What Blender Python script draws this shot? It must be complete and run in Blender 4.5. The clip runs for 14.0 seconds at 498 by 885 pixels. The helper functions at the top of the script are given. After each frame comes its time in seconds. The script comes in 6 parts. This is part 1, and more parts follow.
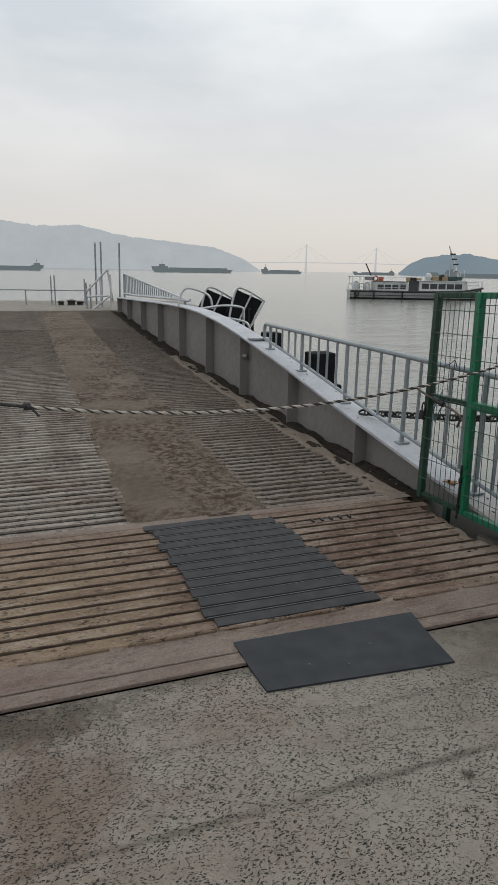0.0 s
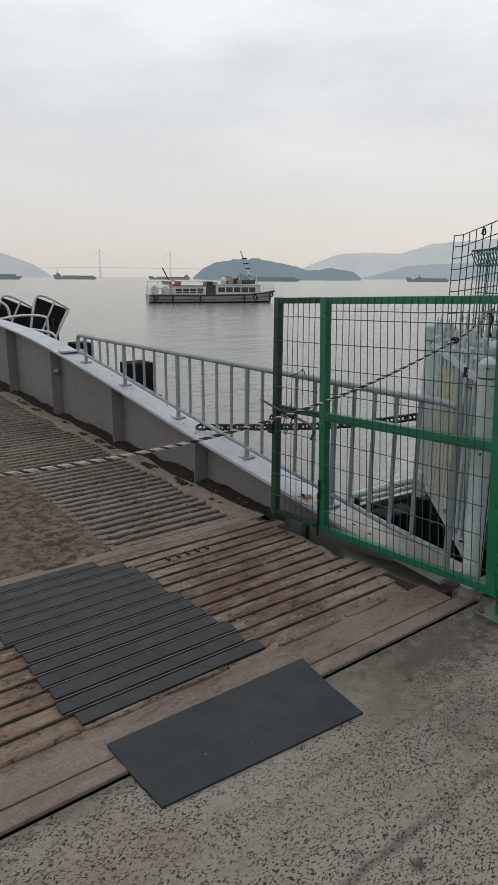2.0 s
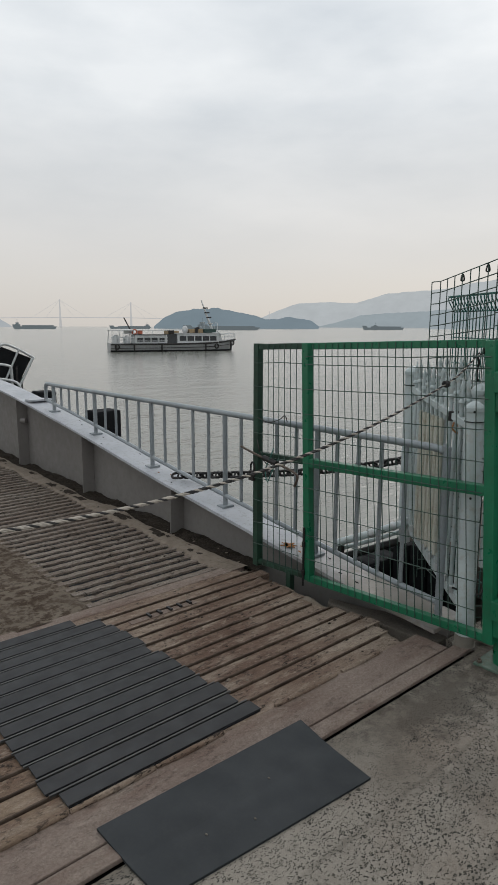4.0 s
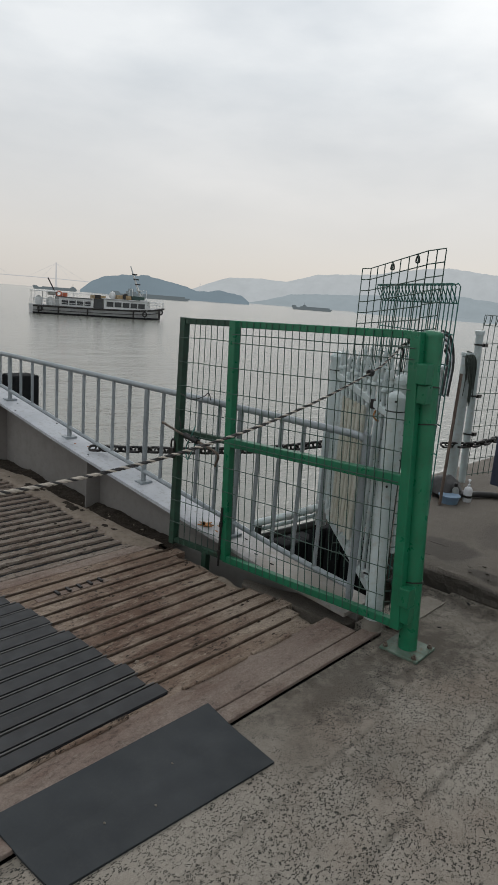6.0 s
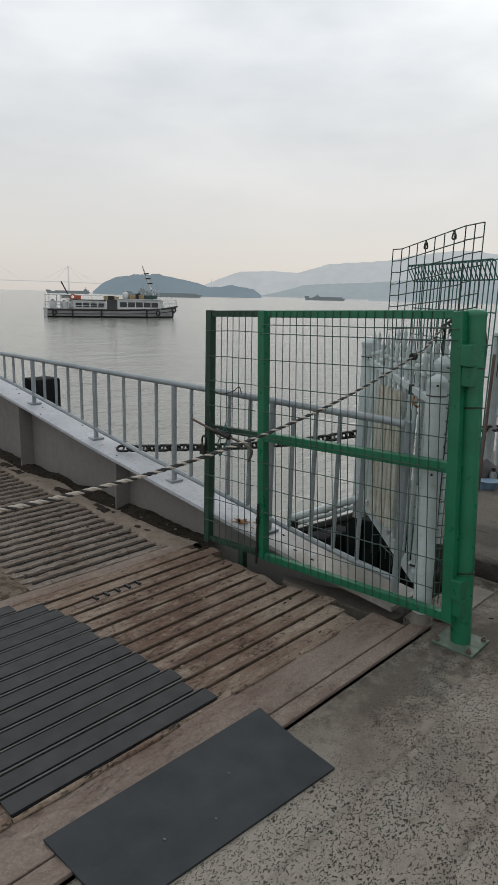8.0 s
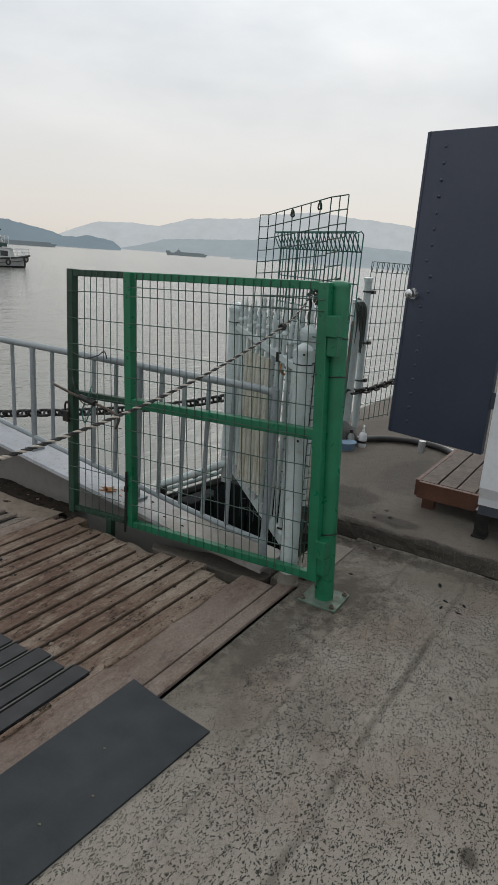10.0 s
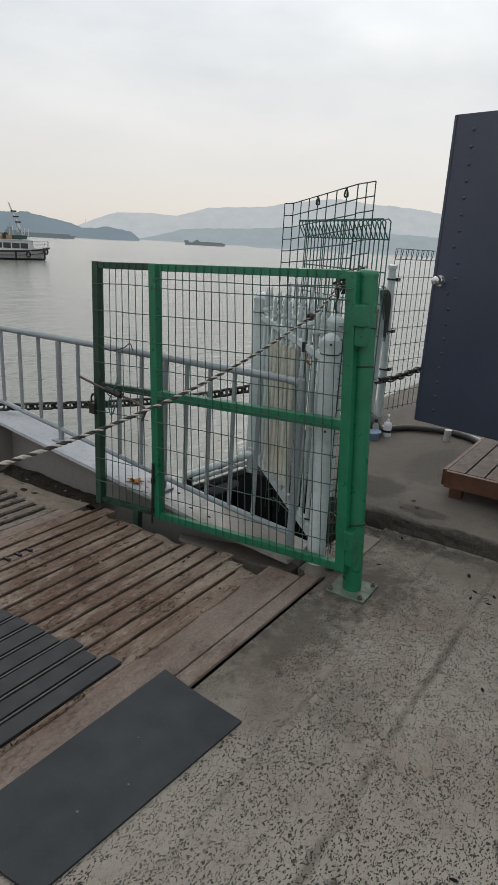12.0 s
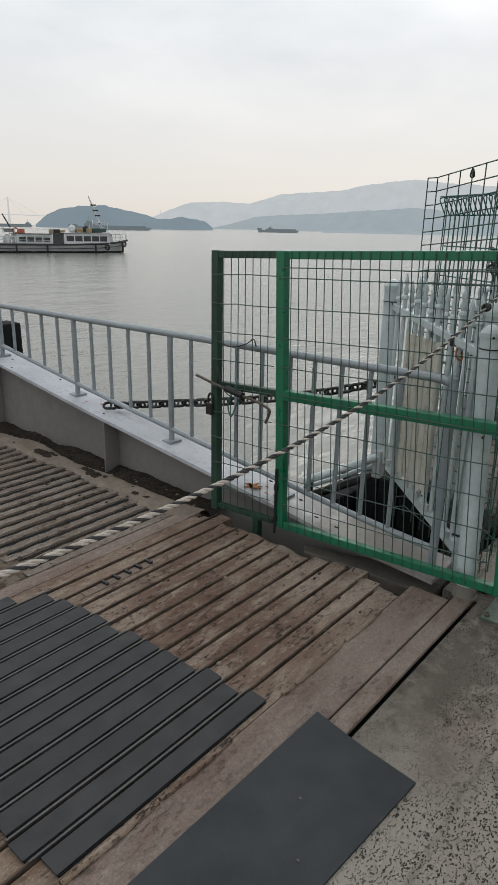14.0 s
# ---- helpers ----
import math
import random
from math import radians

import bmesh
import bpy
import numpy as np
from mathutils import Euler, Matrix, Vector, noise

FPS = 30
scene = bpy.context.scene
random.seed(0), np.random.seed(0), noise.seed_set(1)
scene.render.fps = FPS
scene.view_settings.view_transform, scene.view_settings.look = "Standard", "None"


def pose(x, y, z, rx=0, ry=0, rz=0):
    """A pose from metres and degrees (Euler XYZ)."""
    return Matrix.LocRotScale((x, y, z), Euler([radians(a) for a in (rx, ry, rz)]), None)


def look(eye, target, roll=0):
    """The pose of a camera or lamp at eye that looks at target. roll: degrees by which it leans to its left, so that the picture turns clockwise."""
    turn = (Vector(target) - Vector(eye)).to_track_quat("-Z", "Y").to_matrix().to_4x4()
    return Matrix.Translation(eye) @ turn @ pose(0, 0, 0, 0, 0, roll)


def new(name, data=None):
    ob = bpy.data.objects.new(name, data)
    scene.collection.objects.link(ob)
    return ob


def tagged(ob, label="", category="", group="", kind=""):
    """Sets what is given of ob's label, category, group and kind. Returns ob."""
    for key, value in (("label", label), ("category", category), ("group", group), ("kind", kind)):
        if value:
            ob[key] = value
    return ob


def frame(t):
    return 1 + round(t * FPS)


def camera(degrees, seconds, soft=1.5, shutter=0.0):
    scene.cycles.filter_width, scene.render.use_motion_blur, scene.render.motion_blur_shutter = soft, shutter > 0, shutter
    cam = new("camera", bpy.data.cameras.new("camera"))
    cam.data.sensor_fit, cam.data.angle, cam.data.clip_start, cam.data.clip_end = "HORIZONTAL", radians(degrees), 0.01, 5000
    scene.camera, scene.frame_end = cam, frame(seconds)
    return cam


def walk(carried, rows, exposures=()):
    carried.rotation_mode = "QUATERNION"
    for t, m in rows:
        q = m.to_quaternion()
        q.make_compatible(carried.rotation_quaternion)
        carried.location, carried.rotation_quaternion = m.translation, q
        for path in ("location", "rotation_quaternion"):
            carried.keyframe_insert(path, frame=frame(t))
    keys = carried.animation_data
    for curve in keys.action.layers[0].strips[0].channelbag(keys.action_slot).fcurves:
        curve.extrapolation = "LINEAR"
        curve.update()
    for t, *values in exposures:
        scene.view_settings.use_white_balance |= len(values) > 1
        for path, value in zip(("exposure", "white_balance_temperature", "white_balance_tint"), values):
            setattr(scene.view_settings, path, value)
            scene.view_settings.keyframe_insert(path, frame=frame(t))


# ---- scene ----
cam = camera(42.7, 14.0, soft=0.65)
PATH = [
    (0, (0.259, 0.061, 1.601), (0.909, 1.879, 1.079), 1.0),
    (0.5, (0.282, 0.226, 1.612), (1.052, 2.001, 1.106), 0.2),
    (1, (0.222, 0.399, 1.621), (1.232, 2.084, 1.249), -2.8),
    (1.5, (0.265, 0.527, 1.602), (1.332, 2.15, 1.13), 0.1),
    (2, (0.293, 0.605, 1.603), (1.462, 2.149, 1.101), 0.4),
    (2.5, (0.222, 0.728, 1.597), (1.503, 2.218, 1.227), -0.4),
    (2.7, (0.211, 0.737, 1.6), (1.496, 2.222, 1.218), 0.8),
    (4.8, (0.281, 0.797, 1.581), (1.562, 2.293, 1.232), -0.3),
    (5, (0.268, 0.839, 1.592), (1.602, 2.276, 1.196), 1.4),
    (5.5, (0.296, 0.832, 1.582), (1.672, 2.226, 1.176), 4.3),
    (6, (0.315, 0.798, 1.6), (1.759, 2.114, 1.172), 4.5),
    (6.5, (0.304, 0.786, 1.611), (1.786, 2.067, 1.209), 4.8),
    (7, (0.312, 0.781, 1.613), (1.791, 2.053, 1.172), 4.8),
    (7.5, (0.324, 0.828, 1.594), (1.768, 2.128, 1.12), 3.7),
    (8, (0.331, 0.93, 1.573), (1.732, 2.285, 1.123), 1.5),
    (8.5, (0.357, 0.955, 1.597), (1.797, 2.252, 1.102), 2.0),
    (9, (0.338, 0.99, 1.628), (1.976, 1.989, 1.062), 5.1),
    (9.2, (0.337, 0.977, 1.618), (1.993, 1.957, 1.073), 4.9),
    (11.3, (0.342, 0.985, 1.61), (1.957, 2.007, 1.021), 2.8),
    (11.5, (0.334, 0.987, 1.617), (1.968, 1.98, 1.032), 3.4),
    (12, (0.326, 1.012, 1.615), (1.928, 2.053, 1.023), 3.2),
    (12.5, (0.296, 1.046, 1.601), (1.879, 2.091, 0.969), 2.1),
    (13, (0.273, 1.136, 1.59), (1.762, 2.291, 0.922), 1.9),
    (13.5, (0.365, 1.239, 1.604), (1.837, 2.429, 0.959), 0.3),
    (14, (0.405, 1.44, 1.591), (1.861, 2.654, 0.955), 1.2),
]
EXPOSURES = [(0.0, 0.05), (1.5, -0.05), (2.0, 0.02), (2.5, -0.05), (5.0, -0.06), (7.0, -0.03), (9.0, 0.03), (12.0, 0.09), (14.0, 0.16)]
walk(cam, [(t, look(eye, target, roll)) for t, eye, target, roll in PATH], EXPOSURES)

# ---- world and sun ----
world = bpy.data.worlds.new("overcast")
scene.world = world
world.use_nodes = True
wn, wl = world.node_tree.nodes, world.node_tree.links
wn.clear()
w_out = wn.new("ShaderNodeOutputWorld")
w_bg = wn.new("ShaderNodeBackground")
w_sky = wn.new("ShaderNodeTexSky")
w_sky.sky_type, w_sky.sun_disc = "NISHITA", False
w_sky.sun_elevation, w_sky.sun_rotation = radians(34), radians(66)
w_dim = wn.new("ShaderNodeMix")
w_dim.data_type, w_dim.blend_type = "RGBA", "MULTIPLY"
w_dim.inputs[0].default_value = 1.0
w_dim.inputs[7].default_value = (0.1, 0.1, 0.1, 1)
w_tc = wn.new("ShaderNodeTexCoord")
w_sep = wn.new("ShaderNodeSeparateXYZ")
w_ramp = wn.new("ShaderNodeValToRGB")
for pos, col in ((0.0, (0.64, 0.61, 0.58)), (0.06, (0.70, 0.67, 0.64)), (0.17, (0.755, 0.75, 0.74)), (0.30, (0.77, 0.795, 0.81)), (0.5, (0.84, 0.88, 0.91)), (1.0, (0.66, 0.71, 0.76))):
    e = w_ramp.color_ramp.elements.new(pos)
    e.color = (*col, 1)
w_ramp.color_ramp.elements.remove(w_ramp.color_ramp.elements[0])
w_ramp.color_ramp.elements.remove(w_ramp.color_ramp.elements[-1])
w_map = wn.new("ShaderNodeMapping")
w_map.inputs["Scale"].default_value = (2.2, 2.2, 6.5)
w_noise = wn.new("ShaderNodeTexNoise")
w_noise.inputs["Scale"].default_value = 1.3
w_noise.inputs["Detail"].default_value = 7
w_noise.inputs["Roughness"].default_value = 0.5
w_cr = wn.new("ShaderNodeValToRGB")
w_cr.color_ramp.elements[0].position, w_cr.color_ramp.elements[0].color = 0.34, (0.84, 0.865, 0.89, 1)
w_cr.color_ramp.elements[1].position, w_cr.color_ramp.elements[1].color = 0.66, (1.16, 1.15, 1.14, 1)
w_mul = wn.new("ShaderNodeMix")
w_mul.data_type, w_mul.blend_type = "RGBA", "MULTIPLY"
w_fade = wn.new("ShaderNodeMapRange")
w_fade.inputs[1].default_value, w_fade.inputs[2].default_value = 0.06, 0.3
w_mix = wn.new("ShaderNodeMix")
w_mix.data_type = "RGBA"
w_mix.inputs[0].default_value = 0.93
wl.new(w_tc.outputs["Generated"], w_sep.inputs[0])
wl.new(w_sep.outputs["Z"], w_ramp.inputs[0])
wl.new(w_tc.outputs["Generated"], w_map.inputs[0])
wl.new(w_map.outputs[0], w_noise.inputs["Vector"])
wl.new(w_noise.outputs[0], w_cr.inputs[0])
wl.new(w_sep.outputs["Z"], w_fade.inputs[0])
wl.new(w_fade.outputs[0], w_mul.inputs[0])
wl.new(w_ramp.outputs[0], w_mul.inputs[6])
wl.new(w_cr.outputs[0], w_mul.inputs[7])
wl.new(w_sky.outputs[0], w_dim.inputs[6])
wl.new(w_dim.outputs[2], w_mix.inputs[6])
w_dir = wn.new("ShaderNodeVectorMath")
w_dir.operation = "DOT_PRODUCT"
w_dir.inputs[1].default_value = (math.cos(radians(34)) * math.sin(radians(66)), math.cos(radians(34)) * math.cos(radians(66)), math.sin(radians(34)))
w_glow = wn.new("ShaderNodeMapRange")
w_glow.interpolation_type = "SMOOTHSTEP"
for k, v in ((1, 0.90), (2, 1.0), (3, 1.0), (4, 1.09)):
    w_glow.inputs[k].default_value = v
w_lit = wn.new("ShaderNodeMix")
w_lit.data_type, w_lit.blend_type = "RGBA", "MULTIPLY"
w_lit.inputs[0].default_value = 1.0
wl.new(w_tc.outputs["Generated"], w_dir.inputs[0])
wl.new(w_dir.outputs["Value"], w_glow.inputs[0])
wl.new(w_mul.outputs[2], w_lit.inputs[6])
wl.new(w_glow.outputs[0], w_lit.inputs[7])
wl.new(w_lit.outputs[2], w_mix.inputs[7])
wl.new(w_mix.outputs[2], w_bg.inputs[0])
wl.new(w_bg.outputs[0], w_out.inputs[0])
w_bg.inputs[1].default_value = 1.0

sun = new("sun", bpy.data.lights.new("sun", "SUN"))
sun.data.energy, sun.data.angle, sun.data.color = 0.5, radians(25), (1.0, 0.96, 0.9)
sun.matrix_world = look((40 * math.sin(radians(66)), 40 * math.cos(radians(66)), 27), (0, 0, 0))

SEA = -2.3


# ---- materials ----
def socket(node, name, value):
    node.inputs[name].default_value = value


class Mat:
    """A node material with a few short ways to write noise, ramps and mixes in world metres."""

    def __init__(self, name, rough=0.6, metal=0.0):
        self.m = bpy.data.materials.new(name)
        self.m.use_nodes = True
        self.n, self.l = self.m.node_tree.nodes, self.m.node_tree.links
        self.b = self.n["Principled BSDF"]
        socket(self.b, "Roughness", rough)
        socket(self.b, "Metallic", metal)
        self.geo = self.n.new("ShaderNodeNewGeometry")
        self.pos = self.geo.outputs["Position"]

    def put(self, a, b):
        self.l.new(a, b)

    def scaled(self, sx, sy, sz, rot=0.0):
        mp = self.n.new("ShaderNodeMapping")
        mp.inputs["Scale"].default_value = (sx, sy, sz)
        mp.inputs["Rotation"].default_value = (0, 0, rot)
        self.put(self.pos, mp.inputs[0])
        return mp.outputs[0]

    def noise(self, scale, detail=4.0, rough=0.55, vec=None, warp=0.0):
        t = self.n.new("ShaderNodeTexNoise")
        socket(t, "Scale", scale), socket(t, "Detail", detail), socket(t, "Roughness", rough), socket(t, "Distortion", warp)
        self.put(vec or self.pos, t.inputs["Vector"])
        return t.outputs[0]

    def cells(self, scale, vec=None, feature="F1"):
        t = self.n.new("ShaderNodeTexVoronoi")
        t.feature = feature
        socket(t, "Scale", scale)
        self.put(vec or self.pos, t.inputs["Vector"])
        return t.outputs["Distance"]

    def ramp(self, fac, a, b, lo=0.0, hi=1.0):
        r = self.n.new("ShaderNodeMapRange")
        r.inputs[1].default_value, r.inputs[2].default_value, r.inputs[3].default_value, r.inputs[4].default_value = a, b, lo, hi
        self.put(fac, r.inputs[0])
        return r.outputs[0]

    def maths(self, op, a, b):
        k = self.n.new("ShaderNodeMath")
        k.operation = op
        for i, v in enumerate((a, b)):
            if isinstance(v, (int, float)):
                k.inputs[i].default_value = v
            else:
                self.put(v, k.inputs[i])
        return k.outputs[0]

    def mix(self, fac, a, b, mode="MIX"):
        k = self.n.new("ShaderNodeMix")
        k.data_type, k.blend_type = "RGBA", mode
        for i, v in ((0, fac), (6, a), (7, b)):
            if isinstance(v, (int, float)):
                k.inputs[i].default_value = v
            elif isinstance(v, tuple):
                k.inputs[i].default_value = (*v, 1)
            else:
                self.put(v, k.inputs[i])
        return k.outputs[2]

    def colour(self, c):
        if isinstance(c, tuple):
            socket(self.b, "Base Color", (*c, 1))
        else:
            self.put(c, self.b.inputs["Base Color"])

    def rough(self, r):
        self.put(r, self.b.inputs["Roughness"])

    def bump(self, h, strength=0.3, dist=0.01):
        k = self.n.new("ShaderNodeBump")
        socket(k, "Strength", strength), socket(k, "Distance", dist)
        self.put(h, k.inputs["Height"])
        self.put(k.outputs[0], self.b.inputs["Normal"])
        return self

    def spot(self, c, r, soft=0.4, warp=0.5, freq=6.0):
        """1 inside an uneven patch about c with the radii r, 0 outside."""
        mp = self.n.new("ShaderNodeMapping")
        mp.vector_type = "POINT"
        mp.inputs["Location"].default_value = (-c[0] / r[0], -c[1] / r[1], 0)
        mp.inputs["Scale"].default_value = (1 / r[0], 1 / r[1], 0)
        self.put(self.pos, mp.inputs[0])
        ln = self.n.new("ShaderNodeVectorMath")
        ln.operation = "LENGTH"
        self.put(mp.outputs[0], ln.inputs[0])
        d = self.maths("ADD", ln.outputs["Value"], self.maths("MULTIPLY", self.ramp(self.noise(freq, 5, 0.65), 0.2, 0.8, -1, 1), warp))
        return self.ramp(d, 1.0 - soft, 1.0 + soft * 0.4, 1, 0)

    def line(self, y0, half, warp=0.02, freq=5.0):
        """1 along an uneven line at y0."""
        s = self.n.new("ShaderNodeSeparateXYZ")
        self.put(self.pos, s.inputs[0])
        y = self.maths("ADD", self.maths("SUBTRACT", s.outputs["Y"], y0), self.maths("MULTIPLY", self.ramp(self.noise(freq, 5, 0.7), 0.2, 0.8, -1, 1), warp))
        return self.ramp(self.maths("ABSOLUTE", y, 0.0), half * 0.3, half, 1, 0)

    def rand(self):
        return self.n.new("ShaderNodeObjectInfo").outputs["Random"]


def painted(name, c, c2, rough=0.5, metal=0.0, big=3.0, fine=40.0, dirt=(0.12, 0.1, 0.08), amount=0.5, bump=0.15, spec=0.5):
    """Paint or plain stuff with two scales of unevenness and some dirt."""
    m = Mat(name, rough, metal)
    socket(m.b, "Specular IOR Level", spec)
    base = m.mix(m.ramp(m.noise(big), 0.35, 0.65), c, c2)
    d = m.maths("MULTIPLY", m.ramp(m.noise(fine, 6, 0.7), 0.5, 0.75), amount)
    m.colour(m.mix(d, base, dirt))
    m.rough(m.ramp(m.noise(fine * 0.5), 0.3, 0.7, rough - 0.1, min(1, rough + 0.15)))
    return m.bump(m.noise(fine, 5, 0.7), bump, 0.003).m


def concrete_mat():
    m = Mat("worn_concrete", 0.9)
    socket(m.b, "Specular IOR Level", 0.25)
    base = m.mix(m.ramp(m.noise(1.3, 6, 0.6), 0.3, 0.7), (0.232, 0.209, 0.176), (0.286, 0.262, 0.224))
    base = m.mix(m.ramp(m.noise(1.6, 5, 0.6), 0.45, 0.64, 0, 0.6), base, (0.172, 0.128, 0.097))
    base = m.mix(m.ramp(m.noise(9, 7, 0.78), 0.5, 0.70, 0, 0.5), base, (0.115, 0.097, 0.078))
    chips = m.cells(95)
    base = m.mix(m.ramp(chips, 0.10, 0.34, 0.28, 0), base, (0.40, 0.375, 0.33))
    grit = m.noise(240, 3, 0.7)
    base = m.mix(m.ramp(grit, 0.48, 0.68, 0, 0.55), base, (0.31, 0.285, 0.25))
    warped = m.n.new("ShaderNodeVectorMath")
    warped.operation = "ADD"
    wob = m.n.new("ShaderNodeTexNoise")
    socket(wob, "Scale", 45.0)
    m.put(m.pos, wob.inputs["Vector"])
    sc = m.n.new("ShaderNodeVectorMath")
    sc.operation = "SCALE"
    sc.inputs["Scale"].default_value = 0.03
    m.put(wob.outputs["Color"], sc.inputs[0])
    m.put(m.pos, warped.inputs[0])
    m.put(sc.outputs[0], warped.inputs[1])
    holes = None
    for turn, size in ((0.5, 108), (-0.75, 124), (1.6, 138)):
        st = m.n.new("ShaderNodeMapping")
        st.inputs["Rotation"].default_value = (0, 0, turn)
        st.inputs["Scale"].default_value = (0.42, 1.0, 1.0)
        m.put(warped.outputs[0], st.inputs[0])
        dash = m.ramp(m.cells(size, st.outputs[0]), 0.24, 0.31, 1, 0)
        dash = m.maths("MULTIPLY", dash, m.ramp(m.noise(46, 2, 0.5, st.outputs[0]), 0.42, 0.45))
        holes = dash if holes is None else m.maths("MAXIMUM", holes, dash)
    seam = m.maths("MULTIPLY", m.maths("MAXIMUM", m.line(1.545, 0.022), m.maths("MULTIPLY", m.line(1.875, 0.014), 0.6)), m.ramp(m.noise(3.5, 4, 0.6), 0.35, 0.6, 0.25, 1))
    where = m.maths("MAXIMUM", m.ramp(m.noise(6, 6, 0.75), 0.40, 0.47, 0.12, 1), seam)
    wide = m.ramp(m.noise(1.7, 4), 0.32, 0.44, 0.6, 1)
    pit = m.maths("MULTIPLY", m.maths("MULTIPLY", holes, where), m.maths("MAXIMUM", wide, seam))
    # dust that fills the pits along the ramp's edge and by the mat
    for c, r in (((2.25, 2.16), (0.6, 0.11)), ((2.02, 1.98), (0.16, 0.12)), ((3.1, 2.1), (0.4, 0.22)), ((3.55, 1.75), (0.16, 0.35))):
        dust = m.spot(c, r, 0.6, 0.6, 9)
        pit = m.maths("MULTIPLY", pit, m.ramp(dust, 0, 1, 1, 0.2))
        base = m.mix(m.maths("MULTIPLY", dust, 0.6), base, (0.125, 0.108, 0.088))
    base = m.mix(m.maths("MULTIPLY", seam, 0.6), base, (0.075, 0.065, 0.054))
    for c, r, k in (((0.25, 1.75), (0.32, 0.42), 0.55), ((0.1, 2.15), (0.4, 0.10), 0.6), ((2.45, 1.68), (0.22, 0.12), 0.25)):
        base = m.mix(m.maths("MULTIPLY", m.spot(c, r, 0.7, 0.9, 8), k), base, (0.120, 0.080, 0.056))
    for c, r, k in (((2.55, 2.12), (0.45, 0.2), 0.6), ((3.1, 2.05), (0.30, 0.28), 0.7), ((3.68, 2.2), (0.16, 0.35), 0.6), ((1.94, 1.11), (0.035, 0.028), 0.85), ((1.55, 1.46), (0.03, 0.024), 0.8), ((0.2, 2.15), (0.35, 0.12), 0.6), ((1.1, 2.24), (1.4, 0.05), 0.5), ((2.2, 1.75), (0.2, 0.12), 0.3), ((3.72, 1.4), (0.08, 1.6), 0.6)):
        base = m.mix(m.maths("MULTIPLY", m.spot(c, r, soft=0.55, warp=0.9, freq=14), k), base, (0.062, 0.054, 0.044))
    base = m.mix(m.maths("MULTIPLY", pit, 0.95), base, (0.022, 0.024, 0.020))
    m.colour(base)
    h = m.maths("SUBTRACT", m.maths("MULTIPLY", grit, 0.35), pit)
    return m.bump(h, 0.8, 0.007).m


def deck_mat(name, warm, light, mud, tan=0.0, fleck=0.9, tracks=0.0):
    """Trodden steel with caked dried mud, rust, scrapes and bare patches."""
    m = Mat(name, 0.8)
    socket(m.b, "Specular IOR Level", 0.25)
    base = m.mix(m.ramp(m.noise(2.2, 5, 0.6), 0.36, 0.64), warm, light)
    base = m.mix(m.ramp(m.rand(), 0, 1, 0, 0.4), base, warm)
    if tan:
        base = m.mix(m.maths("MULTIPLY", m.spot((-0.4, 2.9), (1.5, 1.0), 0.6, 0.5, 3), tan), base, (0.275, 0.205, 0.128))
        for c, r in (((2.3, 3.2), (0.50, 0.42)), ((2.05, 2.85), (0.3, 0.3)), ((2.6, 3.65), (0.4, 0.16)), ((0.95, 3.1), (0.12, 0.5))):
            base = m.mix(m.maths("MULTIPLY", m.spot(c, r, 0.6, 0.7, 7), 0.6), base, (0.105, 0.058, 0.040))
        base = m.mix(m.maths("MULTIPLY", m.spot((2.75, 2.75), (0.3, 0.4), 0.7, 0.8, 6), 0.75), base, (0.30, 0.25, 0.20))
    long = m.scaled(0.25, 1, 1)
    rust = m.ramp(m.noise(4.5, 6, 0.7, long), 0.50, 0.68)
    base = m.mix(m.maths("MULTIPLY", rust, 0.7), base, (0.105, 0.055, 0.036))
    base = m.mix(m.ramp(m.noise(8, 7, 0.7, m.scaled(0.3, 1, 1)), 0.50, 0.66, 0, 0.6), base, mud)
    if tracks:
        # wheel tracks of darker, redder mud along the ramp
        run = m.noise(2.6, 6, 0.65, m.scaled(1, 0.16, 1), 0.4)
        base = m.mix(m.ramp(run, 0.50, 0.62, 0, 0.65 * tracks), base, (0.125, 0.090, 0.072))
        sep = m.n.new("ShaderNodeSeparateXYZ")
        m.put(m.pos, sep.inputs[0])
        base = m.mix(m.ramp(sep.outputs["X"], 1.3, 1.8, 0, 0.62 * tracks), base, (0.135, 0.104, 0.082))
        base = m.mix(m.ramp(sep.outputs["Y"], 6.5, 12.0, 0, 0.75 * tracks), base, (0.150, 0.124, 0.100))
    grain = m.noise(110, 5, 0.75)
    base = m.mix(m.ramp(grain, 0.40, 0.62, 0.38, 0), base, (0.05, 0.036, 0.027))
    where = m.ramp(m.noise(5, 5, 0.6), 0.42, 0.6, 0.15, 1)
    cake = m.ramp(m.noise(34, 8, 0.78, m.scaled(0.5, 1, 1)), 0.54, 0.66, 0, 0.45)
    base = m.mix(cake, base, tuple(v * 1.12 for v in mud))
    flake = m.maths("MULTIPLY", m.ramp(m.noise(52, 6, 0.75, m.scaled(0.5, 1, 1)), 0.545, 0.59, 0, fleck), where)
    base = m.mix(flake, base, (0.022, 0.016, 0.012))
    m.colour(base)
    h = m.maths("SUBTRACT", m.maths("ADD", cake, m.maths("MULTIPLY", grain, 0.8)), flake)
    return m.bump(h, 0.8, 0.005).m


